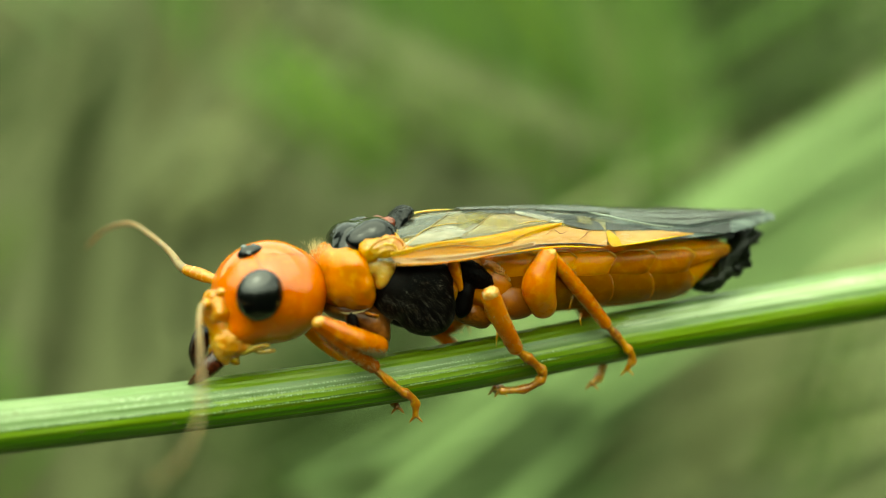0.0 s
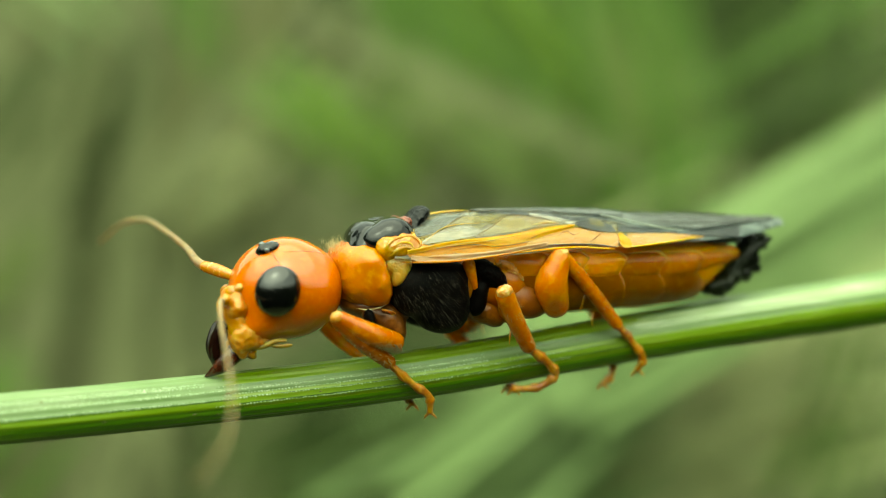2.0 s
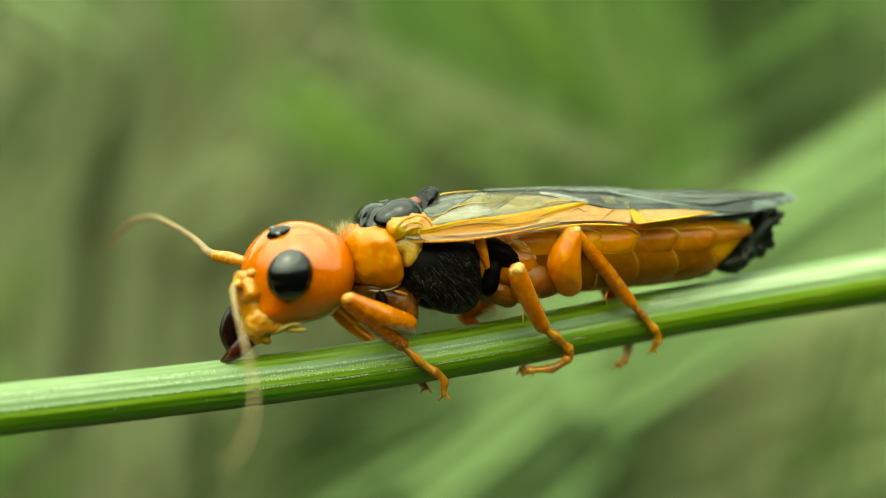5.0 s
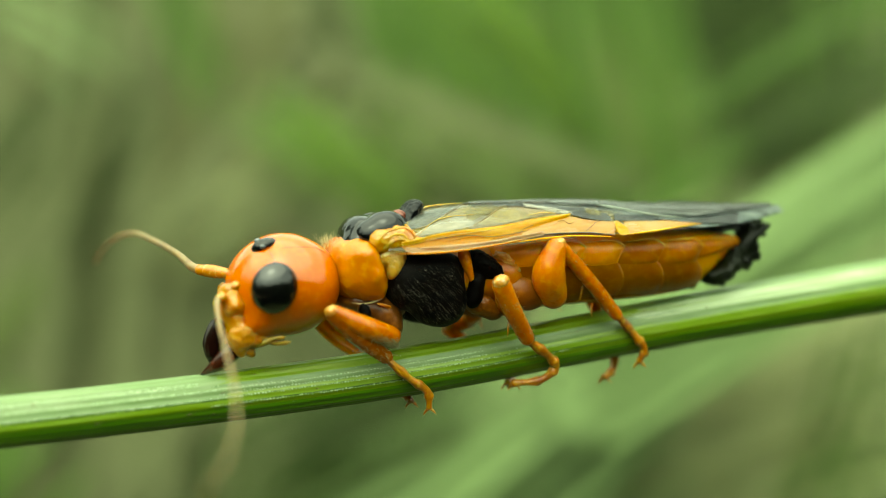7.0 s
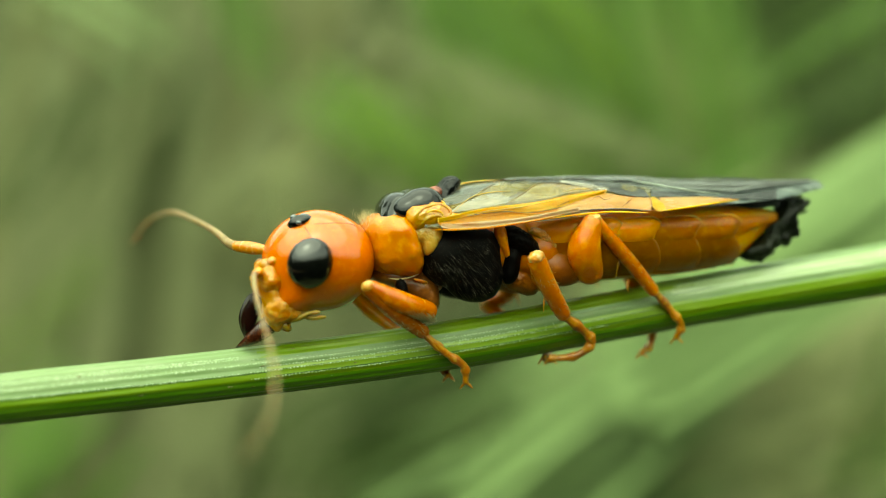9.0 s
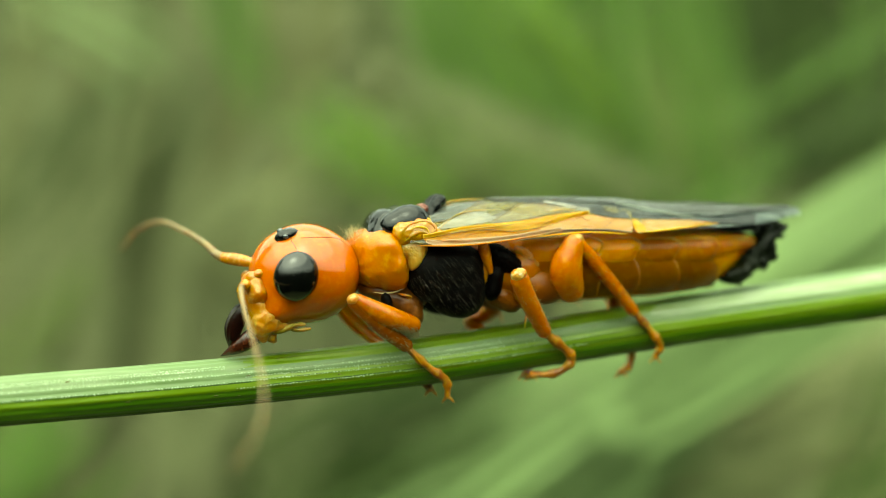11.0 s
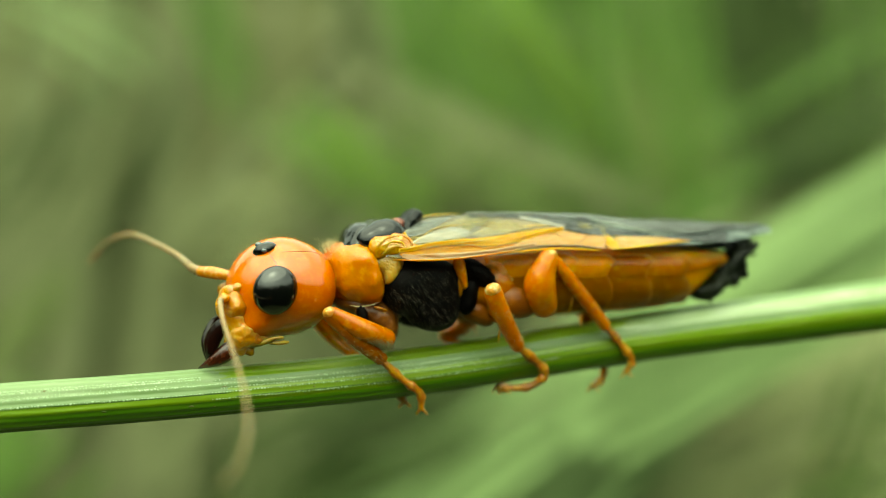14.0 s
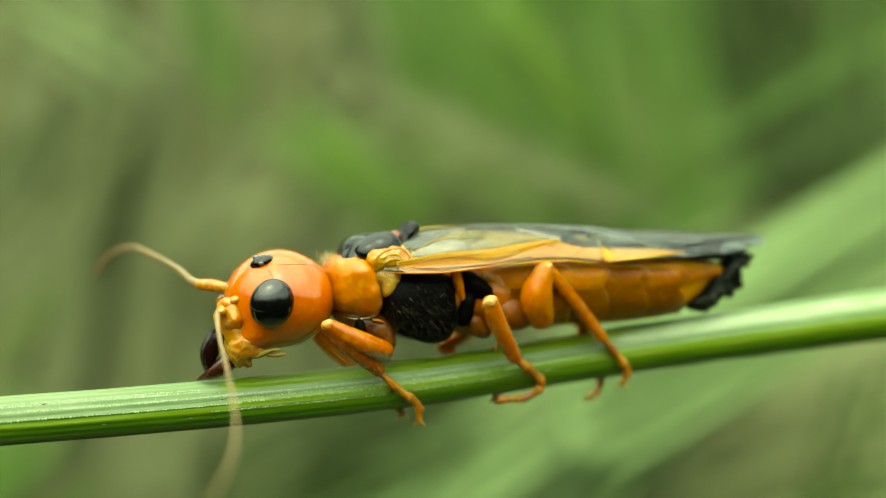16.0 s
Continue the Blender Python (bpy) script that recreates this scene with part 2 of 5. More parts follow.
    p.inputs["Roughness"].default_value = 0.22
    p.inputs["Coat Weight"].default_value = 0.6
    p.inputs["Coat Roughness"].default_value = 0.1
    b = n.new("ShaderNodeBump")
    b.inputs["Strength"].default_value = 0.9
    b.inputs["Distance"].default_value = 0.14 * MM
    nf = n.new("ShaderNodeTexNoise")
    nf.inputs["Scale"].default_value = 1100
    nf.inputs["Detail"].default_value = 3
    l.new(mp.outputs[0], nf.inputs["Vector"])
    l.new(nf.outputs["Fac"], b.inputs["Height"])
    l.new(b.outputs[0], p.inputs["Normal"])
    l.new(b.outputs[0], p.inputs["Coat Normal"])
    return m


WING = wing_material("wing_skin")
STRIP = material("wing_amber_strip", (0.56, 0.235, 0.003), 0.3, (0.34, 0.105, 0.002), (0.64, 0.36, 0.012), 900, 3000, 0.8, (0.15, 1.3, 1.3), coat=0.4, sss=0.4, spec=0.25)
PEACH = material("wing_peach_strip", (0.54, 0.25, 0.038), 0.26, (0.58, 0.35, 0.12), (0.50, 0.18, 0.008), 1300, 3500, 0.8, (0.3, 1, 1), coat=0.3, sss=0.4)
RIM = material("pale_plate_rim", (0.62, 0.33, 0.045), 0.3, (0.58, 0.24, 0.010), (0.64, 0.42, 0.12), 1500, 6000, 0.4, coat=0.3, sss=0.6)
REARPLATE = material("brown_orange_plate", (0.50, 0.160, 0.002), 0.32, (0.38, 0.100, 0.002), (0.58, 0.24, 0.005), 1200, 6000, 0.35, coat=0.3, sss=0.7, spec=0.2)
PINK = material("pinkish_wing_edge", (0.46, 0.21, 0.04), 0.24, (0.54, 0.36, 0.18), (0.40, 0.15, 0.012), 1500, 4500, 0.6, (0.2, 1, 1), coat=0.6, sss=0.3)
GOLD = material("bright_yellow_fold", (0.68, 0.40, 0.003), 0.28, (0.58, 0.27, 0.002), (0.70, 0.46, 0.04), 1100, 4500, 0.6, (0.25, 1, 1), coat=0.3, sss=0.5, spec=0.3)


def film(name, tint, alpha, gloss=1.5, scale=2600):
    """A thin clear skin: tinted, see-through, shiny and slightly wrinkled."""
    m = material(name, tint, 0.2, [c * 0.6 for c in tint], [min(1, c * 1.35) for c in tint], scale, 6000, 0.8, (0.3, 1, 1), coat=0.8, gloss=gloss)
    m.node_tree.nodes["Principled BSDF"].inputs["Alpha"].default_value = alpha
    return m


# sky sheen is put into the white and grey tints, shade into smoky
WHITE_SHEEN_FILM = film("white_sheen_film", (0.50, 0.47, 0.38), 0.55)
STRAW_FILM = film("straw_film", (0.36, 0.28, 0.08), 0.5)
OLIVE_FILM = film("olive_film", (0.22, 0.18, 0.015), 0.55)
BEIGE_FILM = film("beige_film", (0.42, 0.29, 0.12), 0.55)
SMOKE_SHADE_FILM = film("smoky_shade_film", (0.030, 0.036, 0.034), 0.95)
GREY_SHEEN_FILM = film("silver_grey_sheen_film", (0.155, 0.168, 0.145), 0.75, 1.6, 1600)
CREASE = material("brown_fold", (0.12, 0.075, 0.015), 0.3, (0.30, 0.22, 0.09), None, 1500, 7000, 0.3, coat=0.3)
SILVER = material("silver_fold", (0.24, 0.27, 0.22), 0.25, (0.16, 0.18, 0.14), None, 900, 5000, 0.3, coat=0.4)
PALP = material("olive_palp", (0.26, 0.19, 0.012), 0.3, (0.34, 0.2, 0.01), None, 2000, 9000, 0.2, coat=0.3, sss=0.4)
PALESKIN = material("pale_joint_skin", (0.45, 0.25, 0.03), 0.3, (0.46, 0.17, 0.01), (0.50, 0.36, 0.13), 1800, 7000, 0.5, coat=0.3, sss=0.5)

long = (0.12, 1, 1)
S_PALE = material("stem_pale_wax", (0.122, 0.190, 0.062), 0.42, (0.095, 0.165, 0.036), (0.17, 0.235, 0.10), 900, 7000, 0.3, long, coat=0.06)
# sky light on the stem's top is put into these two pale colours
S_LIT_WAX = material("stem_skylit_wax", (0.172, 0.238, 0.105), 0.45, (0.125, 0.198, 0.066), (0.23, 0.285, 0.155), 900, 5000, 0.35, long, spec=0.35)
S_SHINE = material("stem_painted_highlight", (0.30, 0.375, 0.195), 0.36, (0.235, 0.32, 0.13), (0.37, 0.43, 0.27), 900, 5000, 0.35, long, coat=0.3)
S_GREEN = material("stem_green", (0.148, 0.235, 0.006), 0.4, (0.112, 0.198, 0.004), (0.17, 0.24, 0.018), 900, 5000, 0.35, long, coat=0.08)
# the lower face's shade is put into this green
S_SHADED = material("stem_shaded_green", (0.058, 0.142, 0.002), 0.4, (0.042, 0.112, 0.0015), (0.09, 0.18, 0.006), 900, 4000, 0.35, long, coat=0.08)
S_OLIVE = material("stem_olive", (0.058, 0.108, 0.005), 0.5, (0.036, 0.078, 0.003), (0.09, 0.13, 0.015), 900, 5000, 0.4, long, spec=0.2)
S_LINE = material("stem_dark_line", (0.030, 0.075, 0.004), 0.45, (0.022, 0.055, 0.003), None, 1500, 7000, 0.3, long)
S_DOT = material("stem_white_bead", (0.38, 0.47, 0.29), 0.3, (0.28, 0.4, 0.2), None, 3000, 9000, 0.0)
S_SPECK = material("stem_speck", (0.115, 0.120, 0.035), 0.6, (0.15, 0.13, 0.05), None, 2000, 9000, 0.3)


# ---- shape helpers ----
def spot_at(u, v, y):
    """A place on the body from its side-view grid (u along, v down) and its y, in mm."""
    a, b = (u - 784) / 2154.022, (v - 441) / 2154.022
    k = (y + 26.82627) / (0.96543 - 0.26067 * a)
    x, d = a * k, k - 27.78689
    return (0.96543 * x + 0.26067 * d, y, -b * k)


def part(name, bm, mat, parent=None, label="", at=(0, 0, 0), smooth=True, extra=()):
    """Links a bmesh, written in mm round the point at, as one mesh under parent."""
    me = bpy.data.meshes.new(name)
    bmesh.ops.recalc_face_normals(bm, faces=bm.faces)
    bmesh.ops.scale(bm, vec=(MM, MM, MM), verts=bm.verts)
    bm.to_mesh(me)
    bm.free()
    for f in me.polygons:
        f.use_smooth = smooth
    for q in (mat, *extra):
        me.materials.append(q)
    ob = new(name, me)
    ob.location = [c * MM for c in at]
    if parent is not None:
        ob.parent = parent
    if label:
        tagged(ob, label)
    return ob


def off(p, q):
    return tuple(a - b for a, b in zip(p, q))


def mirror(p):
    return (p[0], -p[1], p[2])


def blob(shapes, soft=0.15, level=4, rough=0.0, centre=None, grain=6):
    """One smooth lump: a soft union of ellipsoids (centre, radii, tilt about y in degrees)."""
    bm = bmesh.new()
    bmesh.ops.create_icosphere(bm, subdivisions=level, radius=1.0)
    c0 = np.array(centre or shapes[0][0], float)
    d = np.array([v.co.normalized() for v in bm.verts])
    lo, hi = np.zeros(len(d)), np.full(len(d), 12.0)
    eli = []
    for s in shapes:
        a = radians(s[2]) if len(s) > 2 else 0.0
        rot = np.array([[math.cos(a), 0, -math.sin(a)], [0, 1, 0], [math.sin(a), 0, math.cos(a)]])
        eli.append((np.array(s[0], float), np.array(s[1], float), rot))

    def field(p):
        total = np.zeros(len(p))
        for c, r, rot in eli:
            q = np.linalg.norm(((p - c) @ rot) / r, axis=1)
            total += np.exp(-(q - 1) * r.min() / soft)
        return -soft * np.log(np.maximum(total, 1e-30))
    for _ in range(34):
        mid = (lo + hi) / 2
        inside = field(c0 + d * mid[:, None]) < 0
        lo, hi = np.where(inside, mid, lo), np.where(inside, hi, mid)
    for v, w, k in zip(bm.verts, d, lo):
        if rough:
            k *= 1 + rough * (noise.noise(Vector(w) * grain) + 0.5 * noise.noise(Vector(w) * grain * 2.3))
        v.co = c0 + w * k
    return bm


def spline(points, sub=6):
    """Catmull-Rom through rows of numbers."""
    p = np.array(points, float)
    if len(p) == 2:
        return np.array([p[0] + (p[1] - p[0]) * i / sub for i in range(sub + 1)])
    p = np.vstack([2 * p[0] - p[1], p, 2 * p[-1] - p[-2]])
    out = []
    for i in range(1, len(p) - 2):
        for k in range(sub):
            t = k / sub
            out.append(0.5 * (2 * p[i] + (p[i + 1] - p[i - 1]) * t + (2 * p[i - 1] - 5 * p[i] + 4 * p[i + 1] - p[i + 2]) * t * t
                              + (3 * p[i] - p[i - 1] - 3 * p[i + 1] + p[i + 2]) * t ** 3))
    return np.array(out + [p[-2]])


def tube(points, radii, n=12, sub=6, flat=1.0, knobs=None):
    """A rounded limb along a smooth line. radii: one for each point; flat: width across over height."""
    bm = bmesh.new()
    rows = spline([(*p, r) for p, r in zip(points, radii)], sub)
    c, r = rows[:, :3], np.maximum(rows[:, 3], 1e-4)
    tan = np.gradient(c, axis=0)
    tan /= np.linalg.norm(tan, axis=1)[:, None]
    ends = []
    for first in (True, False):
        k, s = (0, -1) if first else (-1, 1)
        for a in (0.55, 0.9):
            ends.append((first, c[k] + s * tan[k] * r[k] * a * 0.9, tan[k], r[k] * math.sqrt(1 - a * a)))
    seq = [e[1:] for e in reversed(ends[:2])] + list(zip(c, tan, r)) + [e[1:] for e in ends[2:]]
    rings = []
    for i, (o, t, q) in enumerate(seq):
        if knobs and 1 < i < len(seq) - 2:
            q = q * (1 + knobs[1] * max(0, math.cos(i * 2 * math.pi / knobs[0])))
        side = np.cross(t, (0, 0, 1))
        if np.linalg.norm(side) < 1e-3:
            side = np.cross(t, (0, 1, 0))
        side /= np.linalg.norm(side)
        top = np.cross(side, t)
        rings.append([bm.verts.new(o + q * (flat * math.cos(a) * side + math.sin(a) * top))
                      for a in (2 * math.pi * k / n for k in range(n))])
    for a, b in zip(rings, rings[1:]):
        for k in range(n):
            bm.faces.new((a[k], a[(k + 1) % n], b[(k + 1) % n], b[k]))
    bm.faces.new(rings[0])
    bm.faces.new(rings[-1][::-1])
    return bm


def hairs(bm, roots, ways, length, thick, rng):
    """Fine three-sided tapering hairs."""
    for o, w in zip(roots, ways):
        o, w = np.array(o), np.array(w) / np.linalg.norm(w)
        side = np.cross(w, (0.3, 0.2, 1))
        side /= np.linalg.norm(side)
        third = np.cross(side, w)
        ln = length * rng.uniform(0.6, 1.2)
        mid = o + w * ln * 0.55
        tip = o + w * ln + np.array((0.1, 0, -0.2)) * ln * 0.3
        ring = []
        for q, k in ((o, thick), (mid, thick * 0.7)):
            ring.append([bm.verts.new(q + k * (math.cos(a) * side + math.sin(a) * third)) for a in (0, 2.09, 4.19)])
        end = bm.verts.new(tip)
        for k in range(3):
            bm.faces.new((ring[0][k], ring[0][(k + 1) % 3], ring[1][(k + 1) % 3], ring[1][k]))
            bm.faces.new((ring[1][k], ring[1][(k + 1) % 3], end))
    return bm


def on(tree, u, v, shift=(0, 0, 0)):
    """Where the side-view line through (u, v) meets a surface: the place and its normal."""
    a, b = Vector(off(spot_at(u, v, -8), shift)), Vector(off(spot_at(u, v, 0), shift))
    place, normal, _, _ = tree.ray_cast(a, (b - a).normalized())
    return (place, normal) if place else (b, Vector((0, -1, 0)))


rng = random.Random(7)

# ---- ground: one sheet that rises into a grassy bank behind the stem ----
SOIL = material("thatch_and_soil", (0.092, 0.100, 0.042), 0.9, (0.066, 0.092, 0.024), (0.106, 0.104, 0.050), 16, 160, 0.3)


def land(x, y):
    """Height of the ground in mm at x, y in mm."""
    away = min(1.0, max(0.0, (math.hypot(x, y) - 500) / 3000))
    middle = 140 + away * (900 * noise.noise(Vector((x / 4000, 7, 0))) + 500 * math.sin(x / 2300))
    bank = 385 / (1 + math.exp(-(max(-2000, min(3000, y)) - middle) / (42 + 250 * away)))
    return bank + 4 * noise.noise(Vector((x / 60, y / 60, 0))) + away * 60 * noise.noise(Vector((x / 900, y / 900, 2)))


def ground():
    bm = bmesh.new()
    near = [-600 + 20 * i for i in range(61)]
    far = [700, 850, 1000, 1250, 1500, 1800, 2200, 2700, 3300, 4000, 5000, 7000, 20000, 120000, 600000]
    xs = [-q for q in reversed(far)] + near + far
    grid = [[bm.verts.new((x, y, land(x, y))) for x in xs] for y in xs]
    for j in range(len(xs) - 1):
        for i in range(len(xs) - 1):
            bm.faces.new((grid[j][i], grid[j][i + 1], grid[j + 1][i + 1], grid[j + 1][i]))
    return tagged(part("ground", bm, SOIL), "meadow soil and dry thatch rising to a bank", "ground", kind="structure")


ground()


def woods():
    """A far ring of dark trees, crowns of many clumps, round the meadow."""
    v, f = [], []
    r = random.Random(3)
    for i in range(900):
        a, d = r.uniform(0, 2 * math.pi), r.uniform(34000, 46000)
        top = 6500 + 2200 * math.sin(a * 5) + 1500 * math.sin(a * 13 + 1)
        z, w = r.uniform(0.0, 1.0) * top, r.uniform(900, 2300)
        o = Vector((d * math.cos(a), d * math.sin(a), z))
        k = len(v)
        for q in ((1, 0, 0), (0, 1, 0), (0, 0, 1), (-1, 0, 0), (0, -1, 0), (0, 0, -1)):
            v.append((o + Vector(q) * w * r.uniform(0.6, 1.3)) * MM)
        for p in ((0, 1, 2), (1, 3, 2), (3, 4, 2), (4, 0, 2), (1, 0, 5), (3, 1, 5), (4, 3, 5), (0, 4, 5)):
            f.append([k + j for j in p])
    me = bpy.data.meshes.new("woods")
    me.from_pydata(v, [], f)
    me.materials.append(WOODS)
    return tagged(new("woods", me), "dark green woods far round the meadow", "woods", kind="stuff")


WOODS = material("far_woods", (0.03, 0.05, 0.015), 0.9, (0.02, 0.035, 0.01), None, 0.4, 4, 0.0)
woods()

# ---- blurred meadow behind ----
def leaf_material(name, base, second, rough=0.5):
    return material(name, base, rough, second, None, 60, 700, 0.2, spec=0.12)


MINT = leaf_material("mint_leaf", (0.150, 0.214, 0.080), (0.136, 0.197, 0.069))
LEAF = leaf_material("green_leaf", (0.056, 0.104, 0.013), (0.049, 0.094, 0.010))
MOSS = leaf_material("moss_leaf", (0.072, 0.098, 0.022), (0.063, 0.088, 0.017))
DRY = leaf_material("dry_leaf", (0.096, 0.101, 0.042), (0.081, 0.087, 0.032), 0.7)
GREY = leaf_material("grey_dry_leaf", (0.103, 0.112, 0.052), (0.088, 0.098, 0.042), 0.7)
FRESH = leaf_material("bright_leaf", (0.076, 0.128, 0.010), (0.066, 0.114, 0.008))
# GREY lightened to make up for sky light blocked by blades above
PALE = leaf_material("brightened_dry_leaf", (0.228, 0.248, 0.112), (0.198, 0.218, 0.090))
# dark base colour paints the shade in gaps between the tufts
SHADE = leaf_material("gap_shade_leaf", (0.024, 0.039, 0.007), (0.019, 0.032, 0.005), 0.7)


def view(u, v, depth):
    """A place behind the stem from the side-view grid (u along, v down), depth in mm from the eye's line of 27.8."""
    k = (depth + 27.8) / 2154.0
    return np.array(((u - 784) * k, depth, HEIGHT - (v - 441) * k))


def blade_into(bm, points, width, face, taper):
    """Adds a grass blade with a channelled section, thickness and tapering ends."""
    rows = spline(points, 6)
    n = len(rows)
    tan = np.gradient(rows, axis=0)
    tan /= np.linalg.norm(tan, axis=1)[:, None]
    rings = []
    for i, (o, t) in enumerate(zip(rows, tan)):
        side = np.cross(t, face)
        side /= np.linalg.norm(side)
        up = np.cross(side, t)
        up = up * math.copysign(1, up @ np.array(face))
        s = i / (n - 1)
        w = width / 2 * (taper[0] + (taper[1] - taper[0]) * s * 2 if s < 0.5 else taper[1] + (taper[2] - taper[1]) * (2 * s - 1))
        ring = [o + side * w * k + up * (0.18 * w * k * k) for k in (-1, -0.5, 0, 0.5, 1)]
        ring += [q - up * 0.03 * width for q in ring[::-1]]
        rings.append([bm.verts.new(q) for q in ring])
    for a, b in zip(rings, rings[1:]):
        for k in range(10):
            bm.faces.new((a[k], a[(k + 1) % 10], b[(k + 1) % 10], b[k]))
    bm.faces.new(rings[0])
    bm.faces.new(rings[-1][::-1])


def drift(line, width, mat, label, depth=80.0, count=26, broad=(0.08, 0.2), spread=0.42, face=(0, -0.6, 0.8), lean=0.45):
    """A tuft of narrow blades side by side along a line of the side-view grid, thinning out to both sides."""
    r = random.Random(int(line[0][0] * 7 + line[-1][1]))
    p = np.array([view(u, v, depth) for u, v in line])
    wide = width * (depth + 27.8) / 2154.0
    # the tops lean away, to the sky
    tilt = lean * (p[:, 2] - HEIGHT)
    k = 1 + tilt / (p[:, 1] + 27.8)
    p[:, 0] *= k
    p[:, 2] = HEIGHT + (p[:, 2] - HEIGHT) * k
    p[:, 1] += tilt
    way = (p[-1] - p[0]) / np.linalg.norm(p[-1] - p[0])
    side = np.array((-way[2], 0, way[0]))
    thing = tagged(new("grass_tuft"), label, "grass", "tufts of the meadow")
    for i in range(count):
        shift = side * r.gauss(0, spread) * wide
        shift = shift + np.array((0, r.uniform(-3, 6) + 0.6 * shift[2], 0)) + way * r.gauss(0, 0.35) * wide
        swing = side * r.gauss(0, 0.16) * wide
        bow = side * r.gauss(0, 0.10) * wide
        q = [tuple(a + shift + swing * (2 * j / (len(p) - 1) - 1) + bow * math.sin(math.pi * j / (len(p) - 1))) for j, a in enumerate(p)]
        bm = bmesh.new()
        blade_into(bm, q, wide * r.uniform(*broad), face, (0.5, 1.0, 0.4))
        part("blade", bm, mat, thing)


T_DRY, T_GREY = "dry tan grass blades in the meadow", "dry greyish grass blades fallen among green ones"
T_LEAF, T_MOSS = "fresh green grass blades in the meadow", "olive green grass blades in the meadow"
T_SHADE, T_MINT = "dark grass blades painting shaded gaps in the meadow", "broad pale green grass blades leaning behind the stem"

# the thick of the meadow behind: dry and greyish on one side, green on the other
drift([(330, -220), (300, 200), (230, 600), (150, 1100)], 300, GREY, T_GREY, 112, 30)
drift([(150, -220), (90, 250), (10, 650), (-60, 1100)], 240, DRY, T_DRY, 112, 16)
drift([(560, -220), (520, 100), (460, 420)], 200, DRY, T_DRY, 108, 20)
drift([(520, 300), (500, 600), (430, 1100)], 260, GREY, T_GREY, 112, 18)
drift([(880, -250), (940, 40), (1010, 330)], 300, LEAF, T_LEAF, 110, 34)
drift([(1180, -250), (1200, 100), (1230, 420)], 200, LEAF, T_LEAF, 110, 22)
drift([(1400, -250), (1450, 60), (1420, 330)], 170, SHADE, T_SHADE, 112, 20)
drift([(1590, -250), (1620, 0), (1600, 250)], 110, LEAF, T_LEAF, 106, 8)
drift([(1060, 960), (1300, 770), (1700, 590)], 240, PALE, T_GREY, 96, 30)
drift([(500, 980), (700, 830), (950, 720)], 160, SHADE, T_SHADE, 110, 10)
# nearer tufts
drift([(540, 170), (640, 262), (770, 350)], 100, LEAF, T_LEAF, 84, 16)
drift([(590, 200), (660, 275), (800, 370)], 70, FRESH, T_LEAF, 76, 15)
drift([(860, -40), (960, 70), (1060, 190)], 150, FRESH, T_LEAF, 92, 10)
drift([(720, -180), (780, 40), (880, 180)], 90, LEAF, T_LEAF, 92, 12)
drift([(1130, 60), (1190, 200), (1230, 330)], 110, MOSS, T_MOSS, 90, 8)
drift([(330, -160), (390, 20), (450, 190)], 100, LEAF, T_LEAF, 92, 7)
drift([(60, -40), (170, 40), (280, 130)], 110, MINT, T_MINT, 96, 5)
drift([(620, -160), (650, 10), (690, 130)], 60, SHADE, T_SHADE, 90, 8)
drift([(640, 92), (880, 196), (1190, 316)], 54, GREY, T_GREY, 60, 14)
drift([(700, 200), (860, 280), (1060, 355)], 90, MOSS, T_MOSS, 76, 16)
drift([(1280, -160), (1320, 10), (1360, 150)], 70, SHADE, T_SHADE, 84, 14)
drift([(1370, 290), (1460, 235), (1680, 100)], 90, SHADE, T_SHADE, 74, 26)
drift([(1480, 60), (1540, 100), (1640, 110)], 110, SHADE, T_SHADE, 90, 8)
drift([(1280, 210), (1440, 110), (1700, -40)], 40, LEAF, T_LEAF, 60, 9)
drift([(1180, 380), (1270, 330), (1370, 230)], 70, LEAF, T_LEAF, 76, 8)
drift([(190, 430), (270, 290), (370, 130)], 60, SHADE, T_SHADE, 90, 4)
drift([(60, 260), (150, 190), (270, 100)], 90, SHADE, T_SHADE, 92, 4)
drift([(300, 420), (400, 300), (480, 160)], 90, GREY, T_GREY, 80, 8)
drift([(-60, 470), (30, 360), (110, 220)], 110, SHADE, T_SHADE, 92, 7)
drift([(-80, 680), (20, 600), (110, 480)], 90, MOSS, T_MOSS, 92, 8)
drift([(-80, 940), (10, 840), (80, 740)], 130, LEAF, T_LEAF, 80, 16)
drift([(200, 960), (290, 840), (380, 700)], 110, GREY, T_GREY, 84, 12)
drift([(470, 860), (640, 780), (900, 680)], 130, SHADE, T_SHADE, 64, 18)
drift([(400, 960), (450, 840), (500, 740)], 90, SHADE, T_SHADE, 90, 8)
drift([(1180, 870), (1350, 790), (1640, 690)], 130, PALE, T_GREY, 80, 14)
drift([(1300, 800), (1400, 740), (1560, 680)], 80, DRY, T_DRY, 72, 9)
drift([(1500, 960), (1560, 820), (1620, 640)], 90, LEAF, T_LEAF, 76, 10)
drift([(400, 440), (500, 330), (600, 210)], 120, PALE, T_GREY, 88, 9)
# the broad pale blades that cross behind the stem
drift([(880, 985), (1070, 850), (1250, 720)], 150, MINT, T_MINT, 84, 12, (0.2, 0.42), 0.40)
drift([(640, 990), (830, 880), (985, 772), (1120, 675), (1290, 560)], 120, MINT, T_MINT, 70, 26, (0.2, 0.42), 0.38)
drift([(830, 965), (950, 880), (1080, 780), (1220, 660)], 110, MINT, T_MINT, 76, 18, (0.2, 0.42), 0.40)
drift([(1080, 700), (1260, 580), (1420, 465), (1620, 340), (1800, 240)], 150, MINT, T_MINT, 62, 24, (0.18, 0.4), 0.34)


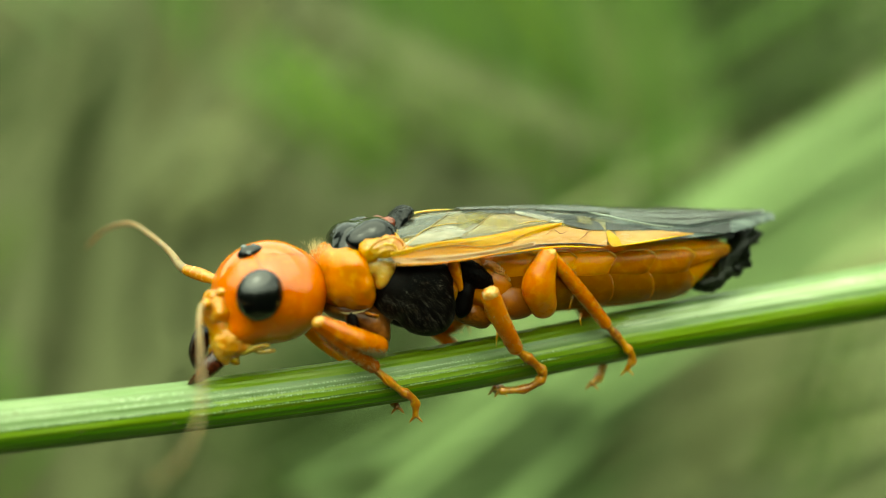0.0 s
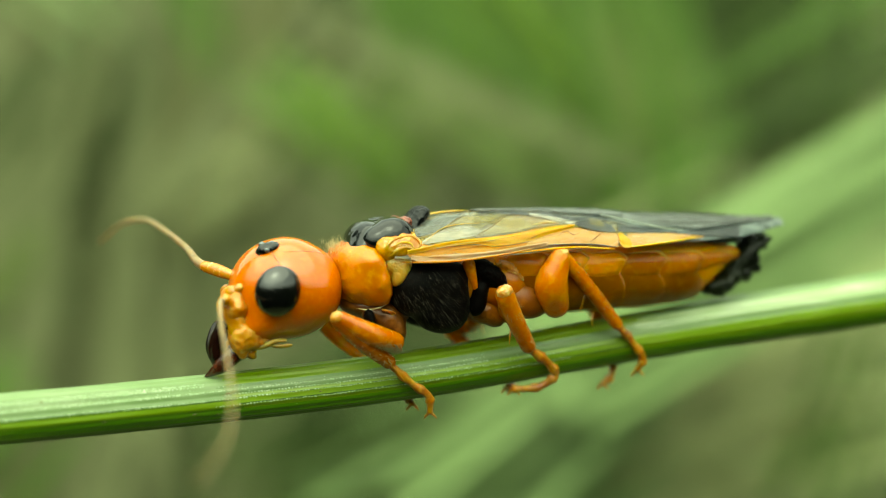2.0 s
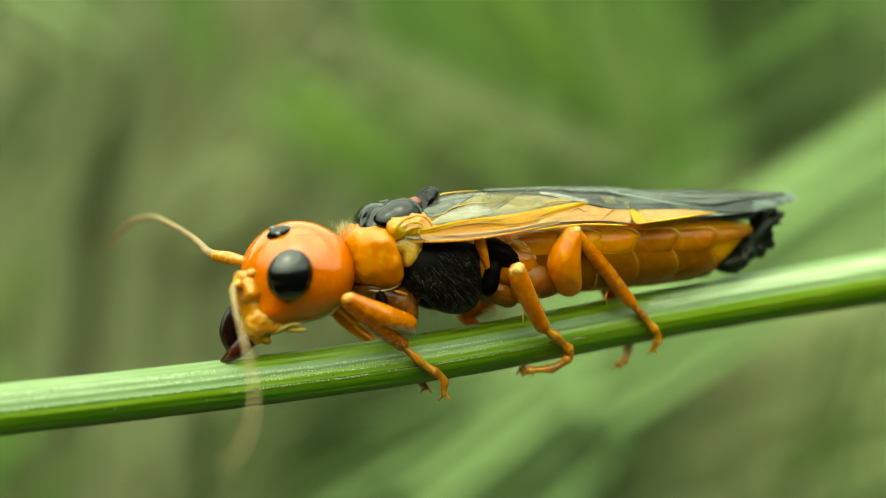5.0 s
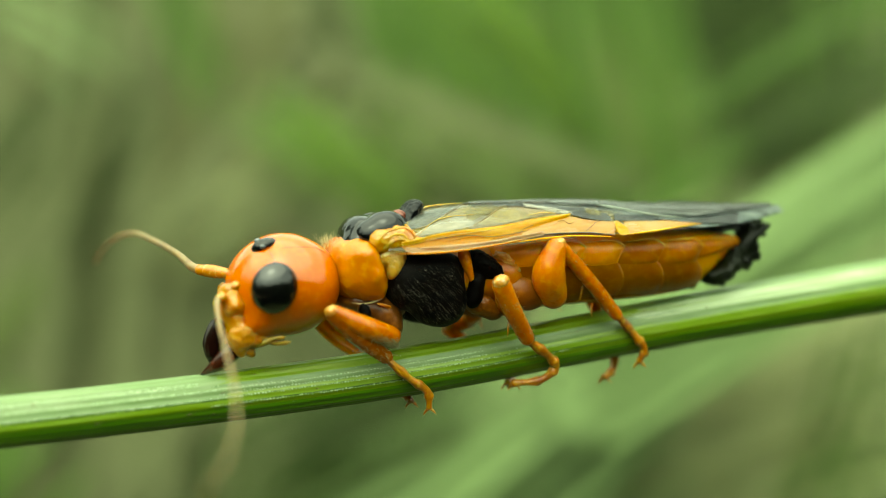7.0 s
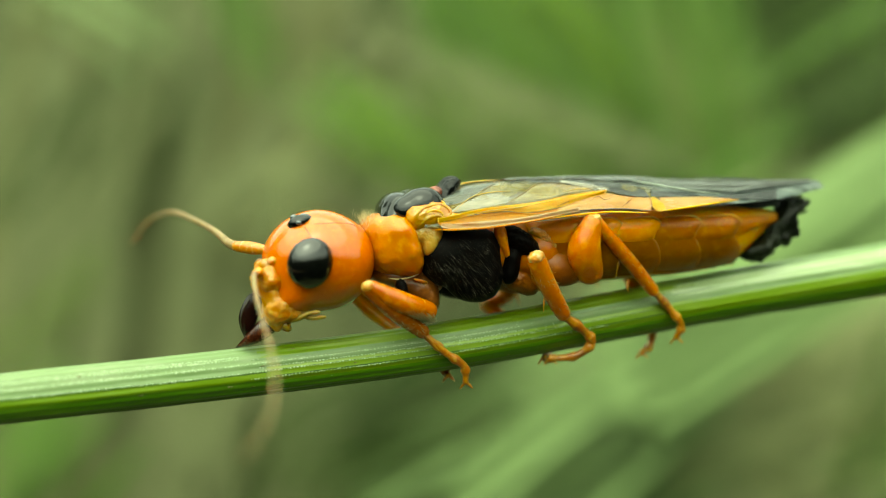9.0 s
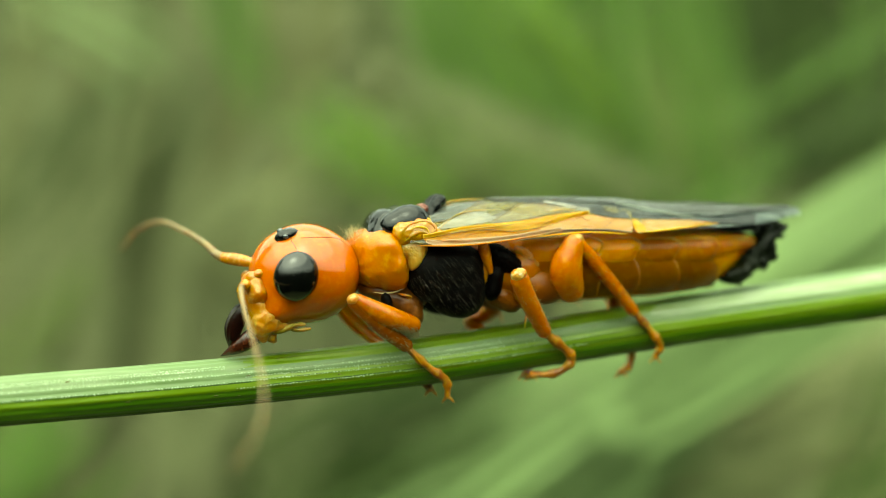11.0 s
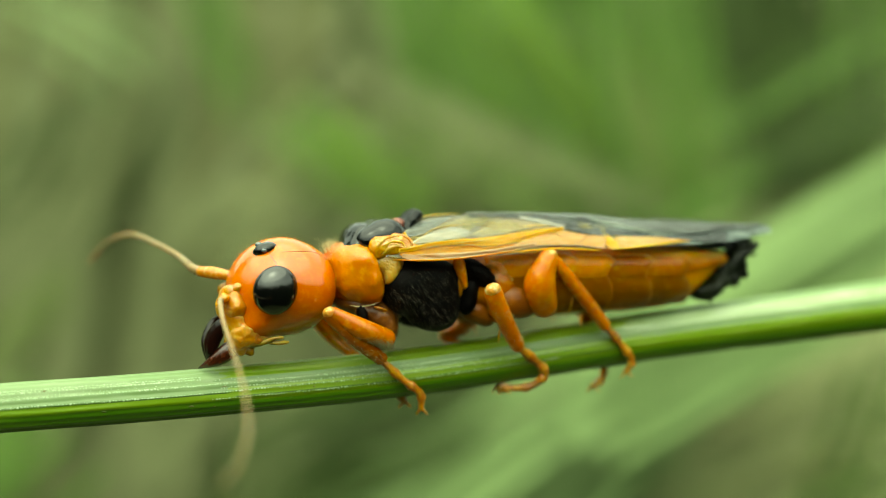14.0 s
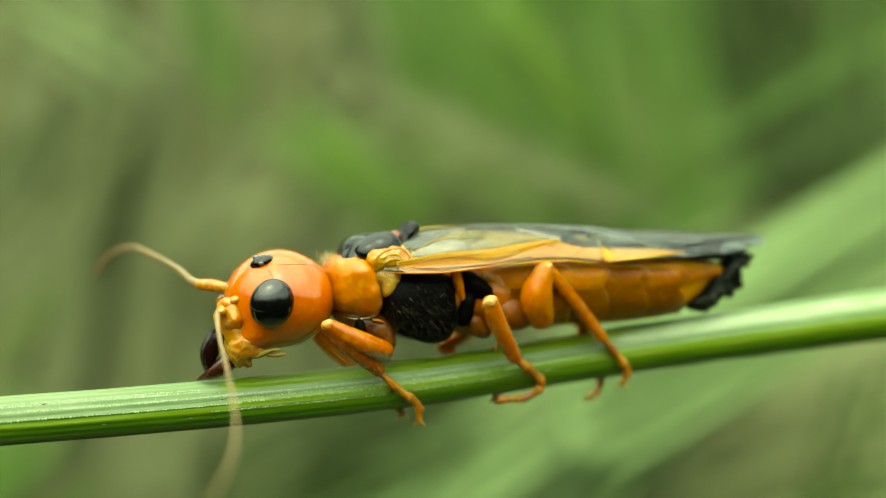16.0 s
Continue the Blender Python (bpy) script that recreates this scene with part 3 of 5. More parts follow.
def meadow():
    """The thick of thin blades on the bank, past counting."""
    r = random.Random(11)
    v, f = [], []
    for i in range(3000):
        x, y = r.uniform(-190, 190), r.uniform(70, 260)
        z = land(x, y) - 4
        ln, w = r.uniform(10, 30), r.uniform(1.2, 3.4)
        lean = Vector((r.gauss(0, 0.6), r.gauss(-0.35, 0.3), 0.8)).normalized()
        bend = Vector((r.gauss(0, 0.4), r.gauss(-0.2, 0.3), -0.3))
        side = lean.cross(Vector((r.gauss(0, 0.3), 1, 0.2))).normalized()
        k = len(v)
        for s in (0, 0.35, 0.7, 1.0):
            o = Vector((x, y, z)) + lean * ln * s + bend * ln * s * s * 0.5
            h = w * (1 - 0.85 * s) / 2
            for q in (o - side * h, o + Vector((0, 0.4, 0)), o + side * h):
                v.append(q * MM)
        for j in range(3):
            b = k + 3 * j
            f += [(b, b + 1, b + 4, b + 3), (b + 1, b + 2, b + 5, b + 4)]
    me = bpy.data.meshes.new("meadow_grass")
    me.from_pydata(v, [], f)
    me.materials.append(material("mixed_grass", (0.098, 0.120, 0.038), 0.6, (0.122, 0.128, 0.060), (0.080, 0.108, 0.027), 25, 300, 0.0, island=0.3))
    return tagged(new("meadow_grass", me), "thick mixed green and dry grass on the bank", "grass", kind="stuff")


def meadow_front():
    """Unseen tall grass closing the meadow on the other three sides, blocking low sky."""
    r = random.Random(12)
    v, f = [], []
    for i in range(3200):
        a, d = r.uniform(math.radians(150), math.radians(390)), r.uniform(170, 620)
        x, y = d * math.cos(a), d * math.sin(a)
        z = land(x, y) - 4
        ln, w = 250 + d * r.uniform(-0.35, 0.40), r.uniform(4, 9)
        lean = Vector((r.gauss(0, 0.1), r.gauss(0, 0.1), 1))
        side = Vector((-y, x, 0)).normalized()
        k = len(v)
        for s in (0, 0.5, 0.85, 1.0):
            o = Vector((x, y, z)) + lean * ln * s
            h = w * (1 - 0.9 * s ** 3) / 2
            v += [(o - side * h) * MM, (o + Vector((x, y, 0)).normalized() * 0.8) * MM, (o + side * h) * MM]
        for j in range(3):
            b = k + 3 * j
            f += [(b, b + 1, b + 4, b + 3), (b + 1, b + 2, b + 5, b + 4)]
    for i in range(9000):
        a, d = r.uniform(0, 2 * math.pi), r.uniform(600, 5200)
        x, y = d * math.cos(a), d * math.sin(a)
        z, ln, w = land(x, y) - 6, r.uniform(60, 150) + (60 if y < 0 else 0), r.uniform(8, 20)
        lean, turn = Vector((r.gauss(0, 0.25), r.gauss(0, 0.25), 1)), r.uniform(0, math.pi)
        side = Vector((math.cos(turn), math.sin(turn), 0))
        k = len(v)
        for s in (0, 0.6, 1.0):
            o = Vector((x, y, z)) + lean * ln * s
            h = w * (1 - 0.9 * s) / 2
            v += [(o - side * h) * MM, (o + side.cross(lean).normalized() * 1.5) * MM, (o + side * h) * MM]
        for j in range(2):
            b = k + 3 * j
            f += [(b, b + 1, b + 4, b + 3), (b + 1, b + 2, b + 5, b + 4)]
    me = bpy.data.meshes.new("tall_grass")
    me.from_pydata(v, [], f)
    # dark base colour holds the shade deep among the blades
    me.materials.append(material("tall_shaded_grass", (0.022, 0.040, 0.006), 0.7, (0.035, 0.042, 0.014), (0.015, 0.03, 0.005), 25, 300, 0.0, island=0.4))
    return tagged(new("tall_grass", me), "unseen tall dark grass closing the meadow round, blocking low sky", "grass", kind="stuff")


meadow()
meadow_front()

# ---- the stem ----
def grass_stem():
    rows = spline([(*(-12.336, 0.000, -3.046), 0.505), (*(-9.538, -0.000, -2.866), 0.512), (*(-4.895, -0.000, -2.570), 0.522), (*(-0.213, 0.000, -2.150), 0.540),
                   (*(5.864, -0.000, -1.330), 0.572), (*(11.617, -0.000, -0.644), 0.652), (*(17.337, -0.000, 0.015), 0.691)], 60)
    c, r = rows[:, :3], rows[:, 3]
    tan = np.gradient(c, axis=0)
    tan /= np.linalg.norm(tan, axis=1)[:, None]
    # angle from the top, degrees, at which each stripe begins, its slot, on the bare side and on the sheathed side
    # sky light on top and shade underneath are painted into the stripes
    bare = [(0, 6), (67, 0), (87.5, 4), (90.5, 1), (107, 2), (150, 3)]
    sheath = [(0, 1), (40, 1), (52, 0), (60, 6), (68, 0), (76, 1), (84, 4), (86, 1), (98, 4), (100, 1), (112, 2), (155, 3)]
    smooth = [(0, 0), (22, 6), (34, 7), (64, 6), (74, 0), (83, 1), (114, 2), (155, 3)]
    n = 240
    bm = bmesh.new()
    rings = []
    for i in range(len(c)):
        side = np.cross(tan[i], (0, 0, 1))
        side /= np.linalg.norm(side)
        top = np.cross(side, tan[i])
        ring = []
        for k in range(n):
            a = 360 * k / n
            fold = min(a, 360 - a)
            groove = 0.012 * math.cos(math.radians(fold) * 21) + 0.03 * math.exp(-((fold - 97) / 9) ** 2) - 0.03 * math.exp(-((fold - 62) / 22) ** 2)
            wob = 0.012 * noise.noise(Vector((i * 0.05, k * 0.15, 0)))
            q = r[i] * (1 + groove + wob)
            ring.append(bm.verts.new(c[i] + q * (math.cos(math.radians(a)) * top + math.sin(math.radians(a)) * side)))
        rings.append(ring)
    x0, x1 = (-4.993, -0.000, -2.447)[0], (4.687, -0.000, -1.603)[0]
    for i in range(len(c) - 1):
        for k in range(n):
            f = bm.faces.new((rings[i][k], rings[i][(k + 1) % n], rings[i + 1][(k + 1) % n], rings[i + 1][k]))
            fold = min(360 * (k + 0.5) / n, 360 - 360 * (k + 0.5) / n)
            stripes = smooth if c[i][0] > x1 + 2.2 * noise.noise(Vector((k * 0.35, 0, 5))) else bare if c[i][0] < x0 + 0.004 * fold + 0.5 * noise.noise(Vector((k * 0.12, 0, 3))) else sheath
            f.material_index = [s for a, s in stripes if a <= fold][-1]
    bm.faces.new(rings[0])
    bm.faces.new(rings[-1][::-1])
    plant = tagged(new("grass_plant"), "bright green ribbed grass with white dotted ridges, leaning", "grass")
    root = part("stem", bm, S_PALE, plant, "ribbed green stem", extra=(S_GREEN, S_SHADED, S_OLIVE, S_LINE, S_LINE, S_LIT_WAX, S_SHINE))
    # rows of tiny pale beads along the ridges
    bm = bmesh.new()
    for fold, a0, a1 in ((86, -10.5, 3), (66, -10.5, 1), (50, -10.5, -5.2), (44, -10.5, -5.2), (101, -5.0, 3), (76, -4.8, 1)):
        x = a0
        while x < a1:
            i = int(np.searchsorted(c[:, 0], x))
            i = max(1, min(len(c) - 1, i))
            s = (x - c[i - 1][0]) / (c[i][0] - c[i - 1][0])
            o, q = c[i - 1] + (c[i] - c[i - 1]) * s, r[i - 1] + (r[i] - r[i - 1]) * s
            side = np.cross(tan[i], (0, 0, 1))
            top = np.cross(side, tan[i])
            a = math.radians(fold + rng.uniform(-1, 1))
            nrm = math.cos(a) * top + math.sin(a) * side
            o = o + nrm * q * (1.012 + 0.03 * math.exp(-((fold - 97) / 9) ** 2) - 0.03 * math.exp(-((fold - 62) / 22) ** 2))
            h = rng.uniform(0.011, 0.023)
            ring = [bm.verts.new(o + h * (1.3 * math.cos(b) * tan[i] + math.sin(b) * np.cross(nrm, tan[i]))) for b in (0, 1.05, 2.09, 3.14, 4.19, 5.24)]
            end = bm.verts.new(o + nrm * h * 0.9)
            for k in range(6):
                bm.faces.new((ring[k], ring[(k + 1) % 6], end))
            x += rng.uniform(0.045, 0.085)
    for k in range(420):
        x = -11.5 + 6.3 * rng.random() if k < 260 else rng.uniform(-5, 2)
        i = max(1, min(len(c) - 1, int(np.searchsorted(c[:, 0], x))))
        a = math.radians(rng.choice((44, 50, 58, 66)) + rng.gauss(0, 2) if k < 260 else rng.gauss(80, 16))
        side = np.cross(tan[i], (0, 0, 1))
        top = np.cross(side, tan[i])
        nrm = math.cos(a) * top + math.sin(a) * side
        o, h = c[i] + tan[i] * rng.uniform(-0.03, 0.03) + nrm * r[i] * 0.985, rng.uniform(0.006, 0.013)
        ring = [bm.verts.new(o + h * (1.4 * math.cos(b) * tan[i] + 0.8 * math.sin(b) * np.cross(nrm, tan[i]))) for b in (0, 1.05, 2.09, 3.14, 4.19, 5.24)]
        end = bm.verts.new(o + nrm * (h * 0.6 + 0.012))
        for j in range(6):
            bm.faces.new((ring[j], ring[(j + 1) % 6], end))
    tagged(part("bead", bm, S_DOT, root), "rows of tiny white beads", kind="stuff")
    # small brown specks and scratches on the wax
    bm = bmesh.new()
    for i in range(22):
        k = rng.randrange(30, len(c) - 40)
        a = math.radians(rng.uniform(20, 135))
        side = np.cross(tan[k], (0, 0, 1))
        top = np.cross(side, tan[k])
        nrm = math.cos(a) * top + math.sin(a) * side
        o, w, ln = c[k] + nrm * r[k] * 1.0, rng.uniform(0.008, 0.018), rng.uniform(0.015, 0.06)
        across = np.cross(nrm, tan[k])
        ring = [bm.verts.new(o + nrm * 0.008 + ln * math.cos(b) * tan[k] + w * math.sin(b) * across * rng.uniform(0.7, 1.2)) for b in (i2 * math.pi / 4 for i2 in range(8))]
        foot = [bm.verts.new(np.array(q.co) - nrm * 0.06) for q in ring]
        bm.faces.new(ring)
        for j in range(8):
            bm.faces.new((ring[j], ring[(j + 1) % 8], foot[(j + 1) % 8], foot[j]))
    tagged(part("speck", bm, S_SPECK, root), "small brown specks", kind="stuff")
    plant.rotation_euler = (0, 0, radians(YAW))
    plant.location = (0, 0, HEIGHT * MM)
    return plant


YAW = 15.110
grass_stem()

# ---- the sawfly ----
fly = tagged(new("sawfly"), "glossy orange sawfly with black eyes and smoky folded wings", "insect")
fly.location, fly.rotation_euler = (0, 0, HEIGHT * MM), (0, 0, radians(YAW))
NECK = (-2.429, -0.000, -0.113)


def head():
    b = blob([(off((-3.477, 0.000, -0.237), NECK), (1.12, 1.40, 1.10), -12), (off((-4.037, -0.000, -0.360), NECK), (0.66, 1.0, 0.84)),
              (off((-4.320, -0.000, -1.163), NECK), (0.42, 0.72, 0.42)), (off((-2.911, -0.000, -0.300), NECK), (0.58, 1.18, 0.76), -14), (off((-4.05, -0.000, -1.00), NECK), (0.50, 0.98, 0.36), 20)], 0.10, 5)
    tree = BVHTree.FromBMesh(b)
    h = part("head", b, ORANGE, fly, "smooth shiny orange head", NECK)
    jaws = []
    for s in (1, -1):
        f = (lambda p: p) if s == 1 else mirror
        e = blob([(f(off((-3.826, -1.300, -0.285), NECK)), (0.47, 0.36, 0.535), -20)], 0.05, 4)
        part("compound_eye", e, EYE, h, "glossy black oval eye")
        # mouth parts
        hinge = f(off((-4.609, -0.550, -1.052), NECK))
        j = tube([off(f(off(p, NECK)), hinge) for p in ((-4.66, -0.550, -0.960), (-4.86, -0.480, -1.100), (-4.99, -0.380, -1.330), (-5.07, -0.300, -1.600), (-5.08, -0.200, -1.860))],
                 [0.10, 0.16, 0.19, 0.17, 0.04], 14, 6, 0.7)
        jaws.append(part("mandible", j, JAW, h, "dark red-black curved jaw", hinge))
        k = tube([f(off(p, NECK)) for p in ((-4.470, -0.600, -1.378), (-4.126, -0.750, -1.472), (-3.802, -0.850, -1.339), (-3.591, -0.900, -1.315))],
                 [0.07, 0.06, 0.05, 0.035], 8, 5, knobs=(5, 0.25))
        part("palp", k, PALP, h, "short amber palp")
        k = tube([f(off(p, NECK)) for p in ((-4.399, -0.500, -1.506), (-4.000, -0.700, -1.392), (-3.711, -0.800, -1.439), (-3.470, -0.900, -1.413))],
                 [0.06, 0.05, 0.05, 0.03], 8, 5, knobs=(5, 0.25))
        part("palp", k, PALP, h, "short amber palp")
        t = blob([(f(off((-4.652, -0.620, -0.350), NECK)), (0.17, 0.20, 0.16))], 0.05, 3, 0.1)
        part("antenna_socket", t, YELLOW, h, "yellow antenna socket")
    c = blob([(off((-4.574, -0.200, -0.723), NECK), (0.36, 0.78, 0.34)), (off((-4.342, -0.200, -1.278), NECK), (0.38, 0.70, 0.28)),
              (off((-4.637, -0.350, -0.451), NECK), (0.24, 0.5, 0.24))], 0.06, 5, 0.07, grain=3)
    part("face_shield", c, FACE, h, "wrinkled amber face shield")
    lip = blob([(off((-4.515, -0.100, -1.489), NECK), (0.20, 0.62, 0.20), 30), (off((-4.256, -0.300, -1.605), NECK), (0.16, 0.40, 0.12), -30)], 0.04, 4, 0.22, grain=5)
    part("upper_lip", lip, YELLOW, h, "ragged amber lip")
    mass = blob([(off((-4.320, -0.550, -1.262), NECK), (0.34, 0.36, 0.26)), (off((-4.544, -0.620, -0.954), NECK), (0.20, 0.26, 0.26)), (off((-4.459, -0.500, -1.541), NECK), (0.12, 0.22, 0.20), 25),
                 (off((-4.108, -0.600, -1.395), NECK), (0.20, 0.24, 0.12)), (off((-4.735, -0.620, -0.711), NECK), (0.16, 0.24, 0.26)), (off(spot_at(452, 536, -0.62), NECK), (0.34, 0.34, 0.20), 20), (off(spot_at(440, 556, -0.6), NECK), (0.16, 0.26, 0.16), 40)], 0.05, 5, 0.07, grain=4)
    part("mouth_mass", mass, FACE, h, "wrinkled amber mouth parts")
    for run, r0, mat in ((((432, 500), (455, 512), (470, 535), (462, 556)), 0.085, FACE), (((418, 515), (430, 540), (446, 568)), 0.08, YELLOW),
                         (((412, 478), (402, 492), (404, 512)), 0.09, YELLOW), (((414, 505), (432, 516), (448, 512)), 0.06, STRAW)):
        line = [off(spot_at(u, v, -0.77 + 0.0016 * (470 - u)), NECK) for u, v in run]
        part("mouth_lobe", tube(line, [r0] + [r0 * rng.uniform(0.9, 1.4) for _ in run[2:]] + [r0 * 0.5], 10, 6), mat, h)
    for cu, cv, cy in ((409, 482, -0.93), (434, 462, -0.70), (428, 445, 0.1)):
        part("antenna_ring", blob([(off(spot_at(cu, cv, cy), NECK), (0.14, 0.16, 0.10), 30)], 0.04, 4, 0.05), YELLOW, h, "yellow ring at the antenna's root")
    hinge = off((-4.390, -0.300, -1.407), NECK)
    jaws.append(part("mandible", tube([off(off(p, NECK), hinge) for p in ((-4.390, -0.420, -1.407), (-4.676, -0.450, -1.634), (-4.957, -0.380, -1.832), (-5.289, -0.150, -2.030))], [0.17, 0.20, 0.15, 0.015], 12, 6, 0.7),
         REDJAW, h, "dark red curved jaw", hinge))
    o, nrm = on(tree, 481, 391, NECK)
    p = blob([(tuple(o - nrm * 0.05), (0.27, 0.25, 0.15), 20)], 0.05, 4, 0.1)
    part("ocellar_spot", p, BLACK, h, "black spot round the small eyes")
    for u, v in ((473, 388), (489, 386), (482, 397)):
        o, nrm = on(tree, u, v, NECK)
        part("ocellus", blob([(tuple(o + nrm * 0.03), (0.085, 0.085, 0.065))], 0.05, 3), OCELLUS, h, "small grey bead eye")
    # fine seams on the crown
    for run in (((490, 399), (520, 397), (550, 396), (575, 399), (592, 412)), ((489, 399), (495, 408), (502, 418), (500, 424))):
        line = [tuple(on(tree, u, v, NECK)[0]) for u, v in run]
        part("seam", tube(line, [0.008] * len(line), 6, 5), HIP, h, "fine brown seam")
    out = {"head": h, "jaws": jaws}
    near = [(-4.861, -0.950, -0.464), (-4.954, -1.200, -0.576), (-4.965, -2.200, -0.950), (-4.915, -3.500, -1.385), (-4.897, -5.200, -1.886), (-4.985, -6.700, -2.315), (-5.230, -7.900, -2.655), (-5.600, -8.800, -2.978)]
    far = [(-4.539, 0.150, -0.025), (-4.914, 0.500, 0.050), (-5.292, 0.900, 0.139), (-5.575, 1.800, 0.443), (-6.035, 3.000, 0.770), (-6.528, 4.400, 1.000), (-7.065, 5.800, 0.820), (-7.497, 7.000, 0.318)]
    for name, line, shade in (("near", near, FEELER), ("far", far, FEELER)):
        base = line[0]
        m = tube([off(p, base) for p in line], [0.085, 0.060, 0.048, 0.039, 0.031, 0.027, 0.022, 0.012] if name == "near" else [0.09, 0.14, 0.10, 0.072, 0.062, 0.055, 0.047, 0.025], 10, 12, knobs=(3, 0.07))
        for f in m.faces:
            d = f.calc_center_median().length
            f.material_index = 1 if d < (0.15 if name == "near" else 0.95) else 0
        out[name] = part("antenna", m, shade, h, "long thin tan antenna with an orange base", off(base, NECK), extra=(SCAPE,))
    return out


def thorax():
    core = blob([((-0.187, -0.000, -0.116), (1.45, 1.15, 0.80)), ((1.298, -0.000, -0.118), (0.9, 1.15, 0.72)), ((-1.241, -0.000, 0.140), (0.7, 1.05, 0.75))], 0.12, 4, 0.02)
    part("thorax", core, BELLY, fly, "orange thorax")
    col = blob([((-1.890, 0.000, 0.000), (0.58, 1.22, 0.66)), ((-1.640, -0.000, 0.020), (0.22, 1.06, 0.56), 16), ((-2.083, -0.000, 0.440), (0.38, 0.86, 0.26)), ((-1.90, -0.0, 0.40), (0.34, 1.04, 0.26), 8), ((-1.60, -0.0, -0.26), (0.32, 0.96, 0.34))], 0.10, 5, 0.05, grain=5)
    part("collar_rim", tube([spot_at(u, v, y) for u, v, y in ((636, 492, -0.98), (652, 494, -1.0), (672, 492, -0.98), (689, 486, -0.92))], [0.004, 0.012, 0.014, 0.004], 8, 6), FUZZ, fly, "pale rim of the collar")
    part("pronotum", col, AMBER, fly, "swollen orange collar behind the head")
    part("joint_skin", blob([((1.377, -0.940, 0.165), (0.17, 0.15, 0.13), -20), ((1.54, -0.940, 0.043), (0.09, 0.14, 0.17), 10), ((1.20, -0.950, 0.290), (0.2, 0.16, 0.09), -10)], 0.04, 5, 0.14, grain=4), PALESKIN, fly, "pale skin between plates")
    part("joint_skin", blob([((-1.300, -1.000, 0.330), (0.30, 0.20, 0.20), 10), ((-1.190, -1.040, 0.110), (0.16, 0.19, 0.30), -22)], 0.06, 5, 0.06, grain=6), STRAW, fly, "pale skin between plates")
    low = blob([((-1.342, -0.450, -0.890), (0.42, 0.46, 0.40)), ((-1.656, -0.600, -0.771), (0.28, 0.26, 0.24)), ((-1.171, -0.600, -1.112), (0.2, 0.3, 0.3), 30)], 0.05, 5, 0.03, grain=3)
    part("breast_plate", blob([((-1.717, -0.100, -0.645), (0.62, 0.66, 0.26), -8), ((-1.264, -0.100, -0.813), (0.5, 0.6, 0.3))], 0.05, 4, 0.04), FOREHIP, fly, "dark brown plate under the collar")
    part("forecoxa", low, FOREHIP, fly, "dark brown fore hip")
    # black lump stands for the shade in the gap under the collar
    part("hip_gap_shade", blob([(spot_at(658, 506, -0.98), (0.11, 0.14, 0.16), 10), (spot_at(664, 520, -1.0), (0.07, 0.12, 0.12))], 0.04, 4, 0.12, grain=4), PLATE, fly, "small black lump painting the shaded gap at the fore hip")
    part("joint_skin", blob([(spot_at(690, 497, -0.90), (0.13, 0.10, 0.03), -14), (spot_at(700, 512, -0.86), (0.03, 0.08, 0.12), -10)], 0.02, 4, 0.15, grain=5), PALESKIN, fly, "pale skin between plates")
    # black upper shields
    for s in (1, -1):
        f = (lambda p: p) if s == 1 else mirror
        part("back_lobe", blob([(f((-1.300, -0.600, 0.890)), (0.50, 0.50, 0.41), 14), (f((-1.660, -0.640, 0.758)), (0.32, 0.38, 0.33), 30), (f((-1.169, -0.720, 0.709)), (0.34, 0.36, 0.26))], 0.04, 5, 0.012, grain=5), BLACK, fly, "glossy black back lobe")
        part("red_spot", blob([(f((-0.930, -0.450, 1.170)), (0.10, 0.20, 0.13), 20), (f((-1.125, -0.400, 1.221)), (0.26, 0.16, 0.06), 5)], 0.04, 4, 0.16), REDSPOT, fly, "dark red spot")
    part("front_lobe", blob([((-1.735, -0.000, 0.825), (0.44, 0.84, 0.40), 25), ((-1.111, -0.000, 0.715), (0.72, 0.92, 0.60)), ((-1.950, -0.300, 0.614), (0.3, 0.6, 0.26), 40)], 0.04, 5, 0.02, grain=5), BLACK, fly, "glossy black front lobe")
    part("scutellum", blob([((-0.492, -0.000, 1.400), (0.20, 0.46, 0.16), 10), ((-0.611, -0.000, 1.270), (0.20, 0.58, 0.17), 40), ((-0.796, -0.000, 1.088), (0.22, 0.64, 0.20), 40), ((-0.704, -0.000, 0.961), (0.2, 0.8, 0.16))], 0.025, 5, 0.10, grain=8), KNOB, fly, "raised black shield knob")
    for s in (1, -1):
        f = (lambda p: p) if s == 1 else mirror
        b = blob([(f((-0.780, -0.740, -0.230)), (0.62, 0.62, 0.62), 0), (f((-0.174, -0.740, -0.188)), (0.58, 0.60, 0.60)), (f((-0.194, -0.720, -0.615)), (0.64, 0.57, 0.58), 15), (f((-0.407, -0.740, 0.038)), (0.80, 0.56, 0.42)), (f((-0.033, -0.700, -0.742)), (0.42, 0.5, 0.44))], 0.05, 5, 0.015)
        if s == 1:
            tree = BVHTree.FromBMesh(b)
        part("side_plate", b, PLATE, fly, "domed black side plate with silvery hairs")
        part("rear_side_plate", blob([(f((0.788, -0.940, 0.101)), (0.54, 0.34, 0.25), -34), (f((0.575, -0.950, -0.514)), (0.19, 0.26, 0.32), -8), (f((0.601, -0.950, -0.238)), (0.18, 0.26, 0.20))], 0.04, 5, 0.06), PLATE, fly, "small black rear side plate")
        part("side_strut", blob([(f((0.334, -1.060, 0.262)), (0.13, 0.16, 0.26), 12), (f((0.438, -1.060, -0.062)), (0.07, 0.14, 0.26), 16)], 0.04, 4, 0.06), AMBER, fly, "amber strut between plates")
